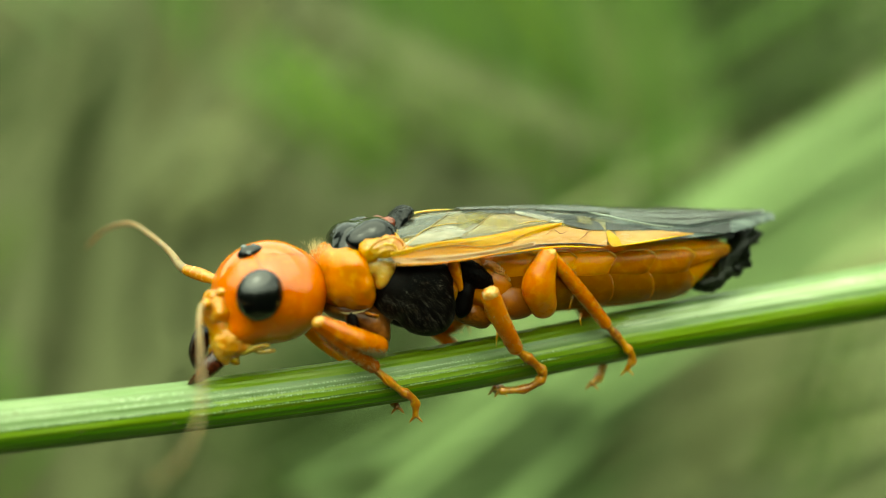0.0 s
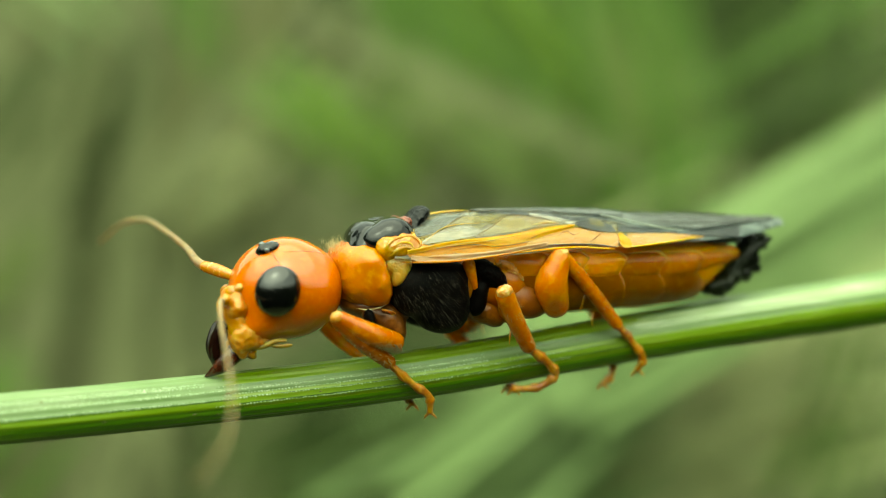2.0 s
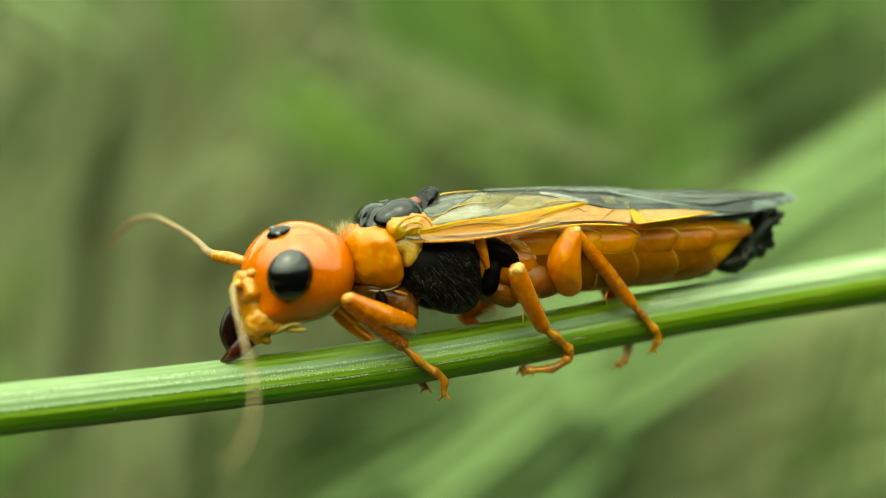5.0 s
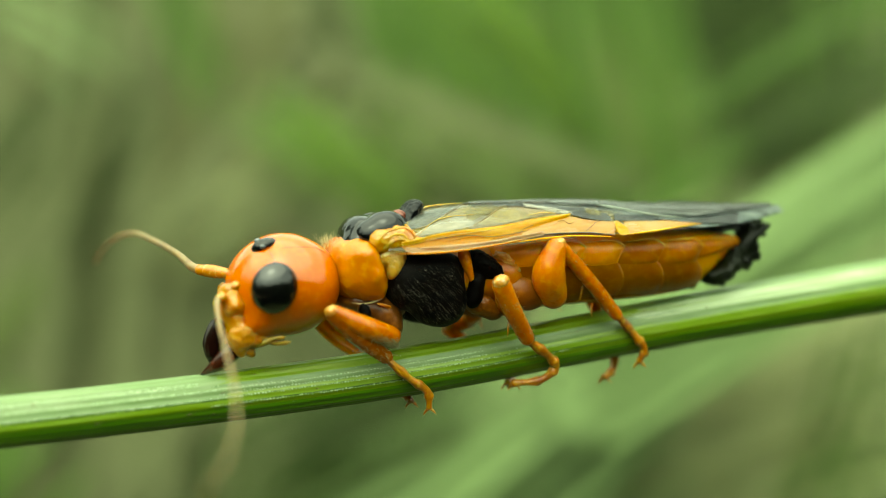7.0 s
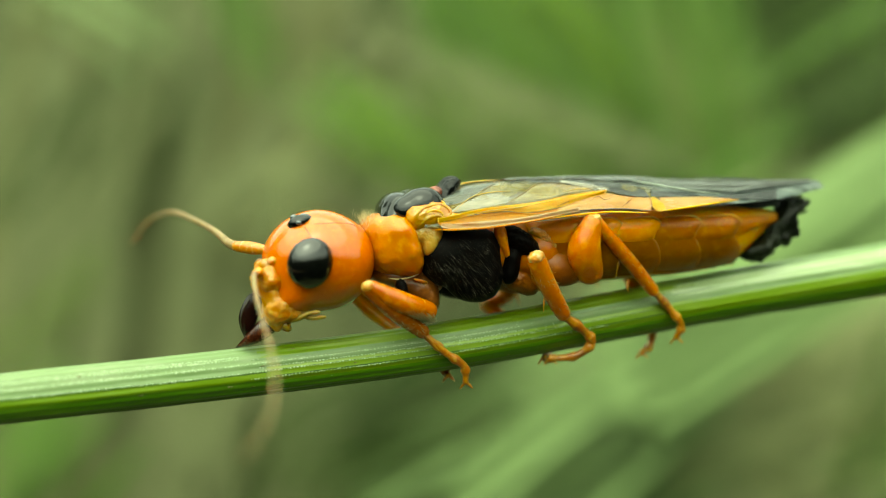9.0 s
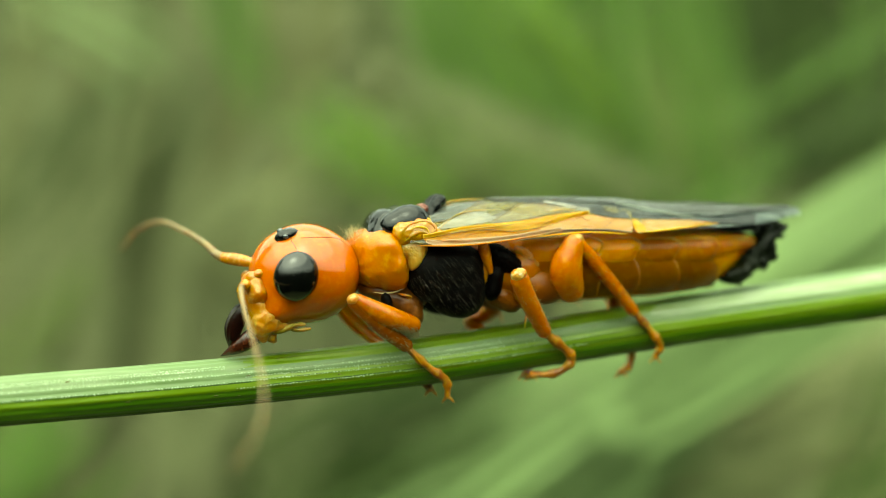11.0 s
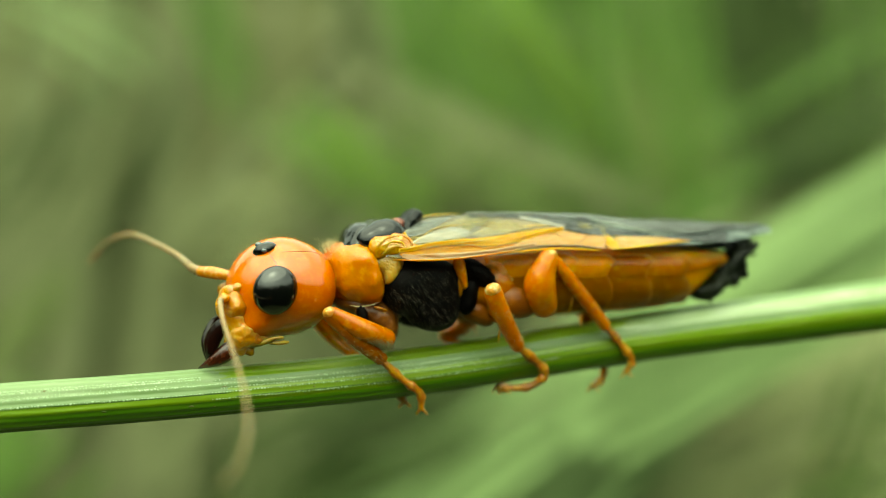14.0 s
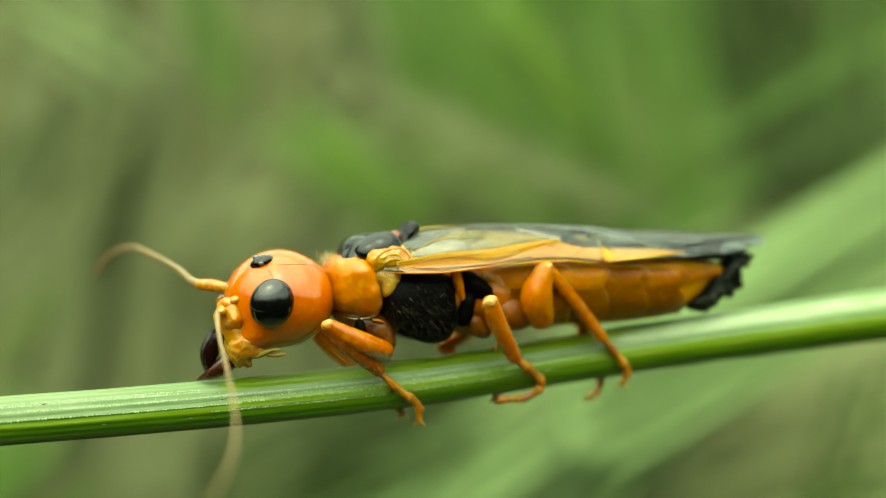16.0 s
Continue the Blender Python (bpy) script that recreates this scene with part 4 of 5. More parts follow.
        b = blob([(f((-1.300, -1.050, 0.650)), (0.40, 0.27, 0.24), -15), (f((-0.985, -1.000, 0.752)), (0.34, 0.26, 0.18), -30), (f((-0.761, -1.120, 0.603)), (0.40, 0.20, 0.13), -4),
                  (f((-1.554, -1.060, 0.600)), (0.16, 0.2, 0.22), 20)], 0.035, 5, 0.06, grain=4)
        mound = BVHTree.FromBMesh(b)
        t = part("tegula", b, YELLOW, fly, "crumpled yellow wing base")
        for run, thick, skin in ((((684, 399), (690, 380), (710, 369), (733, 368), (746, 381), (738, 391)), 0.05, YELLOW),
                                 (((692, 402), (706, 390), (724, 386), (741, 395), (762, 397)), 0.045, YELLOW),
                                 (((700, 382), (714, 377), (728, 379), (734, 388)), 0.035, VEIN),
                                 (((696, 410), (716, 404), (742, 404), (765, 402)), 0.04, VEIN)):
            line = [tuple(on(mound, u, v)[0]) for u, v in run]
            if s == -1:
                line = [mirror(tuple(on(upper, u, v)[0])) for u, v in run]
            part("fold", tube(line, [thick * 0.3] + [thick * rng.uniform(0.7, 1.1) for _ in run[2:]] + [thick * 0.3], 10, 6, 0.6), skin, t)
        if s == 1:
            upper = mound
        part("hind_coxa", blob([(f((1.729, -0.750, -0.498)), (0.62, 0.42, 0.42), -10)], 0.06, 4), HIP, fly, "orange hind hip")
        part("mid_coxa", blob([(f((0.808, -0.620, -0.750)), (0.34, 0.34, 0.26), -15), (f((1.074, -0.620, -0.905)), (0.24, 0.3, 0.2), -25)], 0.05, 5, 0.04), HIP, fly, "orange middle hip")
    return tree


def abdomen():
    """A tapering core under two rows of overlapping, rounded side plates: back plates folded over the side, belly plates below."""
    xs = [860, 945, 1010, 1070, 1128, 1186, 1240, 1290, 1308]
    top = [388, 372, 368, 368, 372, 376, 380, 388, 396]
    edge = [415, 416, 416, 416, 415, 412, 408, 402, 400]
    low = [492, 510, 506, 501, 498, 491, 470, 420, 405]
    wide = [0.95, 1.16, 1.26, 1.28, 1.24, 1.13, 0.86, 0.46, 0.26]
    bm = bmesh.new()
    rings = []
    for i in range(57):
        u = 860 + 8 * i
        t, e, b, w = (float(np.interp(u, xs, q)) for q in (top, edge, low, wide))
        zt, ze, zl = (spot_at(u, q, 0) for q in (t, e, b))
        ring = []
        for k in range(48):
            q = 2 * math.pi * k / 48
            h = zt[2] - ze[2] if math.sin(q) > 0 else ze[2] - zl[2]
            ring.append(bm.verts.new((ze[0], -w * math.copysign(abs(math.cos(q)) ** (1.0 if math.sin(q) > 0 else 1.15), math.cos(q)), ze[2] + h * math.sin(q))))
        rings.append(ring)
    for a, b in zip(rings, rings[1:]):
        for k in range(48):
            bm.faces.new((a[k], a[(k + 1) % 48], b[(k + 1) % 48], b[k]))
    bm.faces.new(rings[0])
    bm.faces.new(rings[-1][::-1])
    bmesh.ops.recalc_face_normals(bm, faces=bm.faces)
    tree = BVHTree.FromBMesh(bm)
    part("abdomen_core", bm, BACKPLATE, fly, "orange abdomen")

    def plate_on(name, mat, label, a, b, v0, v1, left, right, dome, rim):
        """A rounded plate on the core from a to b along and v0 to v1 down; its free hind edge stands proud."""
        for side in (1, -1):
            bm = bmesh.new()
            grid = []
            for j in range(15):
                t = j / 14
                u0, u1 = a + left(t), b + right(t)
                row = []
                for i in range(19):
                    k = i / 18
                    o, nrm = on(tree, u0 + (u1 - u0) * k, v0(k) + (v1(k) - v0(k)) * t)
                    swell = dome * (math.sin(math.pi * min(1, 0.03 + 0.94 * t)) ** 0.4) * (0.1 + 0.9 * k) * (1 if k < 0.75 else 1 - 10 * (k - 0.75) ** 2)
                    p = o + nrm * (0.02 + swell + 0.006 * noise.noise(Vector((a + 6 * k, 5 * t, 1))))
                    row.append(bm.verts.new((p.x, p.y * side, p.z)))
                grid.append(row)
            for p, q in zip(grid, grid[1:]):
                for i in range(18):
                    bm.faces.new((p[i], p[i + 1], q[i + 1], q[i]))
            line = [tuple(Vector(grid[0][i].co) + Vector((0, -0.006 * side, 0.006))) for i in (3, 7, 11, 14, 16)] + [tuple(Vector(grid[j][18].co)) for j in (1, 2)]
            bmesh.ops.solidify(bm, geom=bm.faces[:], thickness=0.02)
            ob = part(name, bm, mat, fly, label)
            if rim:
                part("rim", tube(line, [0.006, 0.018, 0.026, 0.032, 0.034, 0.022, 0.004], 6, 4), RIM, ob, "pale yellow rim")

    ends = [915, 980, 1046, 1113, 1183, 1251]
    for i in range(5, -1, -1):
        a, b = ends[i], (ends[i + 1] if i < 5 else 1309)
        foot = 434 if i < 5 else 420
        if i < 5:
            plate_on("belly_plate", BELLY, "orange belly plate with its shade darkened in", a - 38, b - 26, lambda k: 428, lambda k, i=i: (497, 503, 497, 493, 488)[i] - 5 * k,
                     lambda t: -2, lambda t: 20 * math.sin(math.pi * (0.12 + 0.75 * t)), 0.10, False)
        last = i == 5
        plate_on("back_plate", BACKPLATE if i < 3 else REARPLATE, "orange back plate folded over the side", a - 14, b, lambda k: 400 + 5 * max(0, k - 0.8) / 0.2 * (0 if last else 1) - 1.5 * math.sin(math.pi * k),
                 lambda k, foot=foot: foot + (16 - 26 * k if last else 4 * math.sin(math.pi * k)),
                 lambda t: -22 * t, lambda t: (-6 * t if last else -24 * t ** 0.8 + 6 * t * t) - 6 * max(0, 0.15 - t) / 0.15, 0.15, True)
    tail = [((1325, 392), 0.22, 0.44, 0.28), ((1330, 418), 0.17, 0.40, 0.30), ((1315, 438), 0.15, 0.34, 0.18), ((1348, 384), 0.20, 0.34, 0.13),
            ((1292, 442), 0.28, 0.46, 0.24), ((1278, 458), 0.28, 0.46, 0.22), ((1258, 458), 0.20, 0.32, 0.16), ((1302, 420), 0.3, 0.36, 0.22)]
    part("tail", blob([(spot_at(u, v, -0.25), (rx, ry, rz), 25) for (u, v), rx, ry, rz in tail], 0.035, 5, 0.15, centre=spot_at(1302, 430, -0.25), grain=6), TAIL, fly, "dull black tail tip with short spines")
    for u, v, uu, vv, y in ((1338, 386, 1364, 393, -0.2), (1330, 440, 1322, 452, -0.2), (1300, 455, 1304, 464, -0.3), (1276, 466, 1286, 479, -0.1), (1335, 376, 1362, 372, 0.3), (1262, 464, 1254, 474, -0.2)):
        part("tail_spine", tube([spot_at(u, v, y), spot_at((u + uu) / 2, (v + vv) / 2 + 3, y), spot_at(uu, vv, y)], [0.10, 0.07, 0.02], 8, 4), TAIL, fly, "short black spine")


def wings():
    """Fore wings folded roof-like over the back, hind wings under them."""
    inner = spline([(-0.807, -0.100, 1.135), (0.067, -0.050, 1.405), (1.556, -0.050, 1.463), (3.657, -0.050, 1.492), (5.855, -0.020, 1.442), (7.832, -0.000, 1.385), (8.482, 0.000, 1.365)], 10)
    outer = spline([(-1.408, -1.300, 0.474), (-0.445, -1.460, 0.402), (1.073, -1.520, 0.531), (3.066, -1.500, 0.706), (4.947, -1.420, 0.814), (7.057, -1.000, 0.976), (8.645, -0.250, 1.231)], 10)
    n = len(inner)

    def fold(a):
        """A pleat: straight up and straight down."""
        return abs((a / math.pi) % 2 - 1) * 2 - 1

    def spot(s, c, side, lift=0.0, crumple=1.0):
        """A point on the wing: s from root to tip, c from the inner to the leading edge."""
        k = s * (n - 1)
        i = min(n - 2, int(k))
        a, b = inner[i] + (inner[i + 1] - inner[i]) * (k - i), outer[i] + (outer[i + 1] - outer[i]) * (k - i)
        p = a + (b - a) * c
        bulge = 0.18 * math.sin(math.pi * min(1.0, c)) * (1 - 0.5 * s)
        crease = (0.12 * fold(c * 10 + 15 * s) + 0.05 * fold(c * 23 + 27 * s + 1)) * max(0, 1 - 1.5 * s) * min(1, 6 * (1 - c)) + 0.018 * math.sin(c * 30 + 8 * s)
        p = p + np.array((0, -0.35 * bulge, bulge + 0.35 * crumple * crease - 0.02 * crumple + lift))
        return (p[0], p[1] * side, p[2])

    def uv_of(p):
        """How far along the wing, and how far from its inner to its leading edge."""
        s = (p[0] - inner[0][0]) / (inner[-1][0] - inner[0][0])
        i = max(0, min(n - 1, int(s * (n - 1))))
        return (s, abs(p[1] - 0) / max(0.2, abs(outer[i][1])))
    guide = bmesh.new()
    g = [[guide.verts.new(spot(i / 60, j / 24, 1, crumple=0.0)) for j in range(32)] for i in range(61)]
    for i in range(60):
        for j in range(31):
            guide.faces.new((g[i][j], g[i + 1][j], g[i + 1][j + 1], g[i][j + 1]))
    bmesh.ops.recalc_face_normals(guide, faces=guide.faces)
    if sum(f.normal.z for f in guide.faces) < 0:
        bmesh.ops.reverse_faces(guide, faces=guide.faces)
    smooth = BVHTree.FromBMesh(guide)
    guide.free()
    for side in (1, -1):
        up = 0.0 if side == 1 else 0.05
        bm = bmesh.new()
        g = [[bm.verts.new(spot(i / 60, j / 24, side, up)) for j in range(25)] for i in range(61)]
        for i in range(60):
            for j in range(24):
                bm.faces.new((g[i][j], g[i + 1][j], g[i + 1][j + 1], g[i][j + 1]))
        bmesh.ops.solidify(bm, geom=bm.faces[:], thickness=0.012)
        layer = bm.loops.layers.uv.new("UVMap")
        for f in bm.faces:
            for q in f.loops:
                q[layer].uv = uv_of(q.vert.co)
        w = part("fore_wing", bm, WING, fly, "clear amber wing with a smoky dark tip")
        flip = (lambda p: tuple(p)) if side == 1 else mirror

        def skin_at(u, v, lift):
            """A point on the smooth wing, raised along its normal."""
            o, nrm = on(smooth, u, v)
            return flip(o + nrm * lift)

        def panel(name, upper, lower, mat, label="", lift=0.03, bulge=0.03, ripple=0.006):
            """A strip of wing between two lines of the side view, swelling between its edges."""
            bm = bmesh.new()
            n1, n2 = spline(upper, 8), spline(lower, 8)
            grid = []
            for i in range(41):
                k = i / 40
                p, q = (r[int(k * (len(r) - 1))] + (r[min(len(r) - 1, int(k * (len(r) - 1)) + 1)] - r[int(k * (len(r) - 1))]) * (k * (len(r) - 1) % 1) for r in (n1, n2))
                row = []
                for j in range(8):
                    t = j / 7
                    u, v = p + (q - p) * t
                    h = lift + bulge * math.sin(math.pi * t) + ripple * noise.noise(Vector((u * 0.06, v * 0.35, lift * 90)))
                    row.append(bm.verts.new(skin_at(u, v, h)))
                grid.append(row)
            for p, q in zip(grid, grid[1:]):
                for j in range(7):
                    bm.faces.new((p[j], p[j + 1], q[j + 1], q[j]))
            bmesh.ops.solidify(bm, geom=bm.faces[:], thickness=0.008)
            return part(name, bm, mat, w, label)

        def vein(line, thick, mat, label="", lift=0.04, name="vein"):
            pts = [skin_at(u, v, lift) for u, v in line]
            part(name, tube(pts, [thick * 0.35] + [thick] * (len(pts) - 2) + [thick * 0.35], 8, 7), mat, w, label)

        fold_top = ((722, 394), (745, 390), (790, 380), (840, 374), (900, 367), (950, 358), (1000, 352), (1016, 354))
        fold_low = ((722, 399), (745, 396), (790, 387), (840, 383), (880, 386), (930, 379), (970, 368), (1014, 357))
        rib_top = ((728, 405), (748, 403), (790, 399), (840, 397), (880, 393), (930, 386), (968, 380))
        rib_low = ((728, 408), (748, 412), (790, 411), (840, 406), (880, 401), (930, 392), (968, 386))
        # clear skin towards the root; patch tints paint the sky sheen on its folds
        panel("wing_tone_patch", ((736, 358), (765, 341), (800, 335), (826, 334)), ((736, 370), (765, 366), (800, 349), (826, 336)), GREY_SHEEN_FILM, "greyish sky sheen painted on the wing skin")
        panel("wing_tone_patch", ((748, 378), (778, 360), (812, 352), (836, 355), (856, 362)), ((748, 383), (778, 379), (812, 374), (836, 370), (856, 364)), WHITE_SHEEN_FILM, "whitish sky sheen painted on the wing skin", 0.035)
        panel("wing_tone_patch", ((775, 361), (800, 350), (825, 338), (845, 334)), ((775, 364), (800, 355), (830, 350), (856, 346)), STRAW_FILM, "straw-coloured clear wing cell", 0.04)
        panel("wing_tone_patch", ((836, 342), (855, 335), (880, 334), (896, 336)), ((836, 356), (850, 357), (866, 350), (896, 338)), OLIVE_FILM, "olive yellow wing cell", 0.035)
        panel("wing_tone_patch", ((848, 366), (870, 354), (890, 341), (906, 337)), ((848, 370), (885, 366), (920, 361), (952, 354)), STRAW_FILM, "straw-coloured clear wing cell", 0.045)
        panel("wing_tone_patch", ((902, 339), (925, 337), (945, 340), (985, 348)), ((930, 356), (945, 355), (965, 353), (992, 350)), BEIGE_FILM, "beige clear wing cell", 0.04)
        panel("wing_tone_patch", ((928, 333), (960, 336), (990, 341), (1018, 348)), ((938, 338), (965, 343), (992, 349), (1020, 352)), WHITE_SHEEN_FILM, "whitish sky sheen painted on the wing skin", 0.05)
        # dark patch laid on for the shade inside a fold
        panel("wing_tone_patch", ((1014, 346), (1040, 344), (1060, 345), (1080, 350)), ((1022, 352), (1042, 357), (1066, 361), (1090, 362)), SMOKE_SHADE_FILM, "dark patch painting the shade in a wing gap", 0.02, 0.0)
        panel("wing_tone_patch", ((1040, 342), (1052, 342), (1064, 344)), ((1044, 350), (1054, 353), (1068, 354)), OLIVE_FILM, "olive yellow wing cell", 0.035)
        # silver upper edge and dark slit under it: sheen and shade painted on
        panel("wing_border_tone", ((842, 330), (890, 326), (960, 323), (1040, 326), (1100, 332)), ((842, 332), (890, 331), (960, 331), (1040, 335), (1100, 338)), GREY_SHEEN_FILM, "silver-grey sheen painted along the upper wing edge", 0.05)
        panel("wing_slit_shade", ((846, 332), (900, 331), (960, 332), (1010, 338), (1075, 341)), ((846, 335), (900, 336), (960, 338), (1010, 344), (1075, 345)), SMOKE_SHADE_FILM, "dark strip painting the shade in the wing's slit", 0.03, 0.0)
        # the strong fore edge
        panel("wing_fold", fold_top, fold_low, GOLD, "broad bright yellow fold of the wing", 0.05, 0.07)
        panel("wing_strip", fold_low[:-1], rib_top, STRIP, "amber strip along the wing's edge", 0.03, 0.01, 0.012)
        panel("wing_rib", rib_top, rib_low, PINK, "pale pinkish fore edge of the wing", 0.05, 0.07)
        panel("wing_strip", ((930, 379), (965, 367), (1010, 356), (1050, 362), (1094, 365)), ((930, 388), (965, 384), (1010, 383), (1050, 384), (1092, 388)), PEACH, "peach-coloured strip of the wing's edge", 0.04, 0.04, 0.012)
        panel("wing_mark", ((1090, 366), (1095, 364), (1100, 366), (1108, 372)), ((1094, 382), (1101, 389), (1108, 390), (1118, 388)), GOLD, "opaque yellow wing spot", 0.055, 0.04)
        panel("wing_strip", ((1106, 365), (1150, 365), (1190, 366), (1242, 372)), ((1112, 389), (1150, 385), (1190, 380), (1242, 374)), PEACH, "peach-coloured strip of the wing's edge", 0.045, 0.04, 0.010)
        vein(((1112, 389), (1150, 385), (1190, 380), (1240, 373)), 0.022, GOLD, "orange lower edge of the wing", 0.06, "wing_edge")
        vein(((712, 413), (760, 413), (810, 411), (860, 405), (900, 399), (940, 391)), 0.020, AMBER, "orange lower edge of the wing", 0.05, "wing_edge")
        vein(((948, 386), (1000, 384), (1050, 385), (1090, 389)), 0.012, DARKVEIN, "thin dark vein", 0.06)
        vein(((905, 398), (960, 391), (1020, 387), (1085, 390)), 0.02, BACKPLATE, "orange lower edge of the wing", 0.03, "wing_edge")
        vein(((800, 393), (850, 386), (885, 389), (920, 384)), 0.008, AMBER, "fine brown vein", 0.05)
        vein(((760, 394), (810, 386), (870, 380), (930, 370)), 0.010, STRAW, "fine straw-coloured vein", 0.12)
        vein(((930, 378), (965, 366), (1000, 357), (1012, 358)), 0.009, HIP, "fine brown vein", 0.09)
        vein(((985, 372), (1000, 364), (1012, 370), (1024, 366)), 0.006, HIP, "fine brown vein", 0.09)
        vein(((1040, 383), (1052, 374), (1060, 368), (1070, 366)), 0.006, HIP, "fine brown vein", 0.09)
        vein(((842, 371), (868, 357), (888, 344), (905, 336)), 0.013, CREASE, "brownish fold of the wing skin", 0.06, "crease")
        vein(((742, 374), (770, 366), (800, 350), (826, 335)), 0.012, CREASE, "brownish fold of the wing skin", 0.06, "crease")
        vein(((750, 384), (780, 361), (812, 353), (850, 351)), 0.010, STRAW, "pale fold of the wing skin", 0.07, "crease")
        vein(((940, 354), (965, 350), (990, 351)), 0.010, STRAW, "pale fold of the wing skin", 0.07, "crease")
        vein(((736, 392), (738, 378), (732, 366), (716, 362)), 0.03, YELLOW, "thick yellow wing root vein", 0.05)
        vein(((735, 352), (765, 338), (795, 333), (830, 331)), 0.014, STRAW, "pale fold of the wing skin", 0.05, "crease")
        # the smoky outer half: silver folds, painted sky sheen and lower shade band
        panel("wing_tone_patch", ((1100, 333), (1160, 332), (1230, 334), (1300, 337), (1368, 341)), ((1100, 341), (1160, 351), (1230, 357), (1300, 352), (1368, 344)), GREY_SHEEN_FILM, "smoky wing end with silver-grey sky sheen painted in", 0.03, 0.03, 0.02)
        vein(((1062, 338), (1090, 343), (1130, 351), (1175, 359), (1210, 362)), 0.026, SILVER, "pale silvery fold", 0.06, "fold")
        # dark band laid on for the shade along the lower border
        panel("wing_border_tone", ((1092, 350), (1140, 356), (1200, 364), (1260, 360), (1310, 354)), ((1092, 362), (1140, 364), (1200, 366), (1260, 370), (1310, 372)), SMOKE_SHADE_FILM, "dark shade band painted under the wing end", 0.02, 0.0)
        for line in (((1120, 338), (1180, 341), (1250, 343), (1340, 342)), ((1150, 347), (1220, 350), (1290, 348), (1350, 344)), ((1180, 335), (1240, 338), (1310, 340))):
            vein(line, 0.012, DARKVEIN, "thin dark vein", 0.06)
        vein(((1200, 362), (1250, 357), (1300, 351), (1370, 344)), 0.016, SMOKE_SHADE_FILM, "dark shade band painted under the wing end", 0.05)


def hind_wings():
    """The smoky ends of the hind wings, folded under the fore wings."""
    upper = spline([(1150, 362), (1210, 360), (1270, 358), (1330, 360), (1356, 366)], 6)
    lower = spline([(1150, 380), (1210, 384), (1270, 386), (1320, 384), (1352, 374)], 6)
    for side in (1, -1):
        bm = bmesh.new()
        grid = []
        for p, q in zip(upper, lower):
            row = [bm.verts.new(spot_at(*(p + (q - p) * j / 6), -0.28 - 0.42 * j / 6 * max(0.1, 1 - (p[0] - 1150) / 240))) for j in range(7)]
            for v in row:
                v.co.y *= side
            grid.append(row)
        for a, b in zip(grid, grid[1:]):
            for j in range(6):
                bm.faces.new((a[j], a[j + 1], b[j + 1], b[j]))
        bmesh.ops.solidify(bm, geom=bm.faces[:], thickness=0.012)
        part("hind_wing", bm, SMOKE_SHADE_FILM, fly, "dark smoky end of the hind wing")


def leg(name, label, chain, radii, shin, shin_r, foot, foot_r, side=1, mats=None):
    f = (lambda p: p) if side == 1 else mirror
    upper, lower = mats or (LEG, LEG)
    thigh = part(name, tube([f(p) for p in chain], radii, 14, 7), upper, fly, label)
    s = part("tibia", tube([f(p) for p in shin], shin_r, 12, 7), lower, thigh, "orange shin with fine bristles")
    t = part("tarsus", tube([f(p) for p in foot], foot_r, 10, 7, knobs=(6, 0.45)), FOOT, thigh, "jointed brownish foot")
    tip = np.array(f(foot[-1]))
    for d in ((0.10, -0.06, -0.08), (-0.08, 0.08, -0.10)):
        part("claw", tube([tip, tip + np.array(d) * 0.8, tip + np.array(d) * 1.3 + np.array((0, 0, -0.03))], [0.035, 0.028, 0.008], 8, 4), FOOT, thigh, "small curved claw")
    k, wide = np.array(f(shin[0])), max(0.13, shin_r[0] * 0.86)
    part("knee", blob([(tuple(k + np.array((-0.03, -0.06 * side, 0.07))), (wide, wide, wide * 0.8), 20)], 0.04, 4, 0.14, grain=4), AMBER if side == -1 else KNEE, thigh, "pale knee joint")
    # bristles on the shin
    bm = bmesh.new()
    line = spline([f(p) for p in shin], 6)
    roots, ways = [], []
    for i in range(70):
        k = rng.uniform(0.2, 0.98) * (len(line) - 1)
        a = line[int(k)] + (line[min(len(line) - 1, int(k) + 1)] - line[int(k)]) * (k % 1)
        w = np.array([rng.gauss(0.5, 0.8), rng.gauss(-0.5 * side, 0.8), rng.gauss(0.0, 0.8)])
        roots.append(a + w / np.linalg.norm(w) * max(shin_r) * 0.8)
        ways.append(w + np.array((0.5, 0, -0.5)))
    part("bristle", hairs(bm, roots, ways, 0.13, 0.0065, rng), FUZZ, thigh, "fine pale bristles")["kind"] = "stuff"


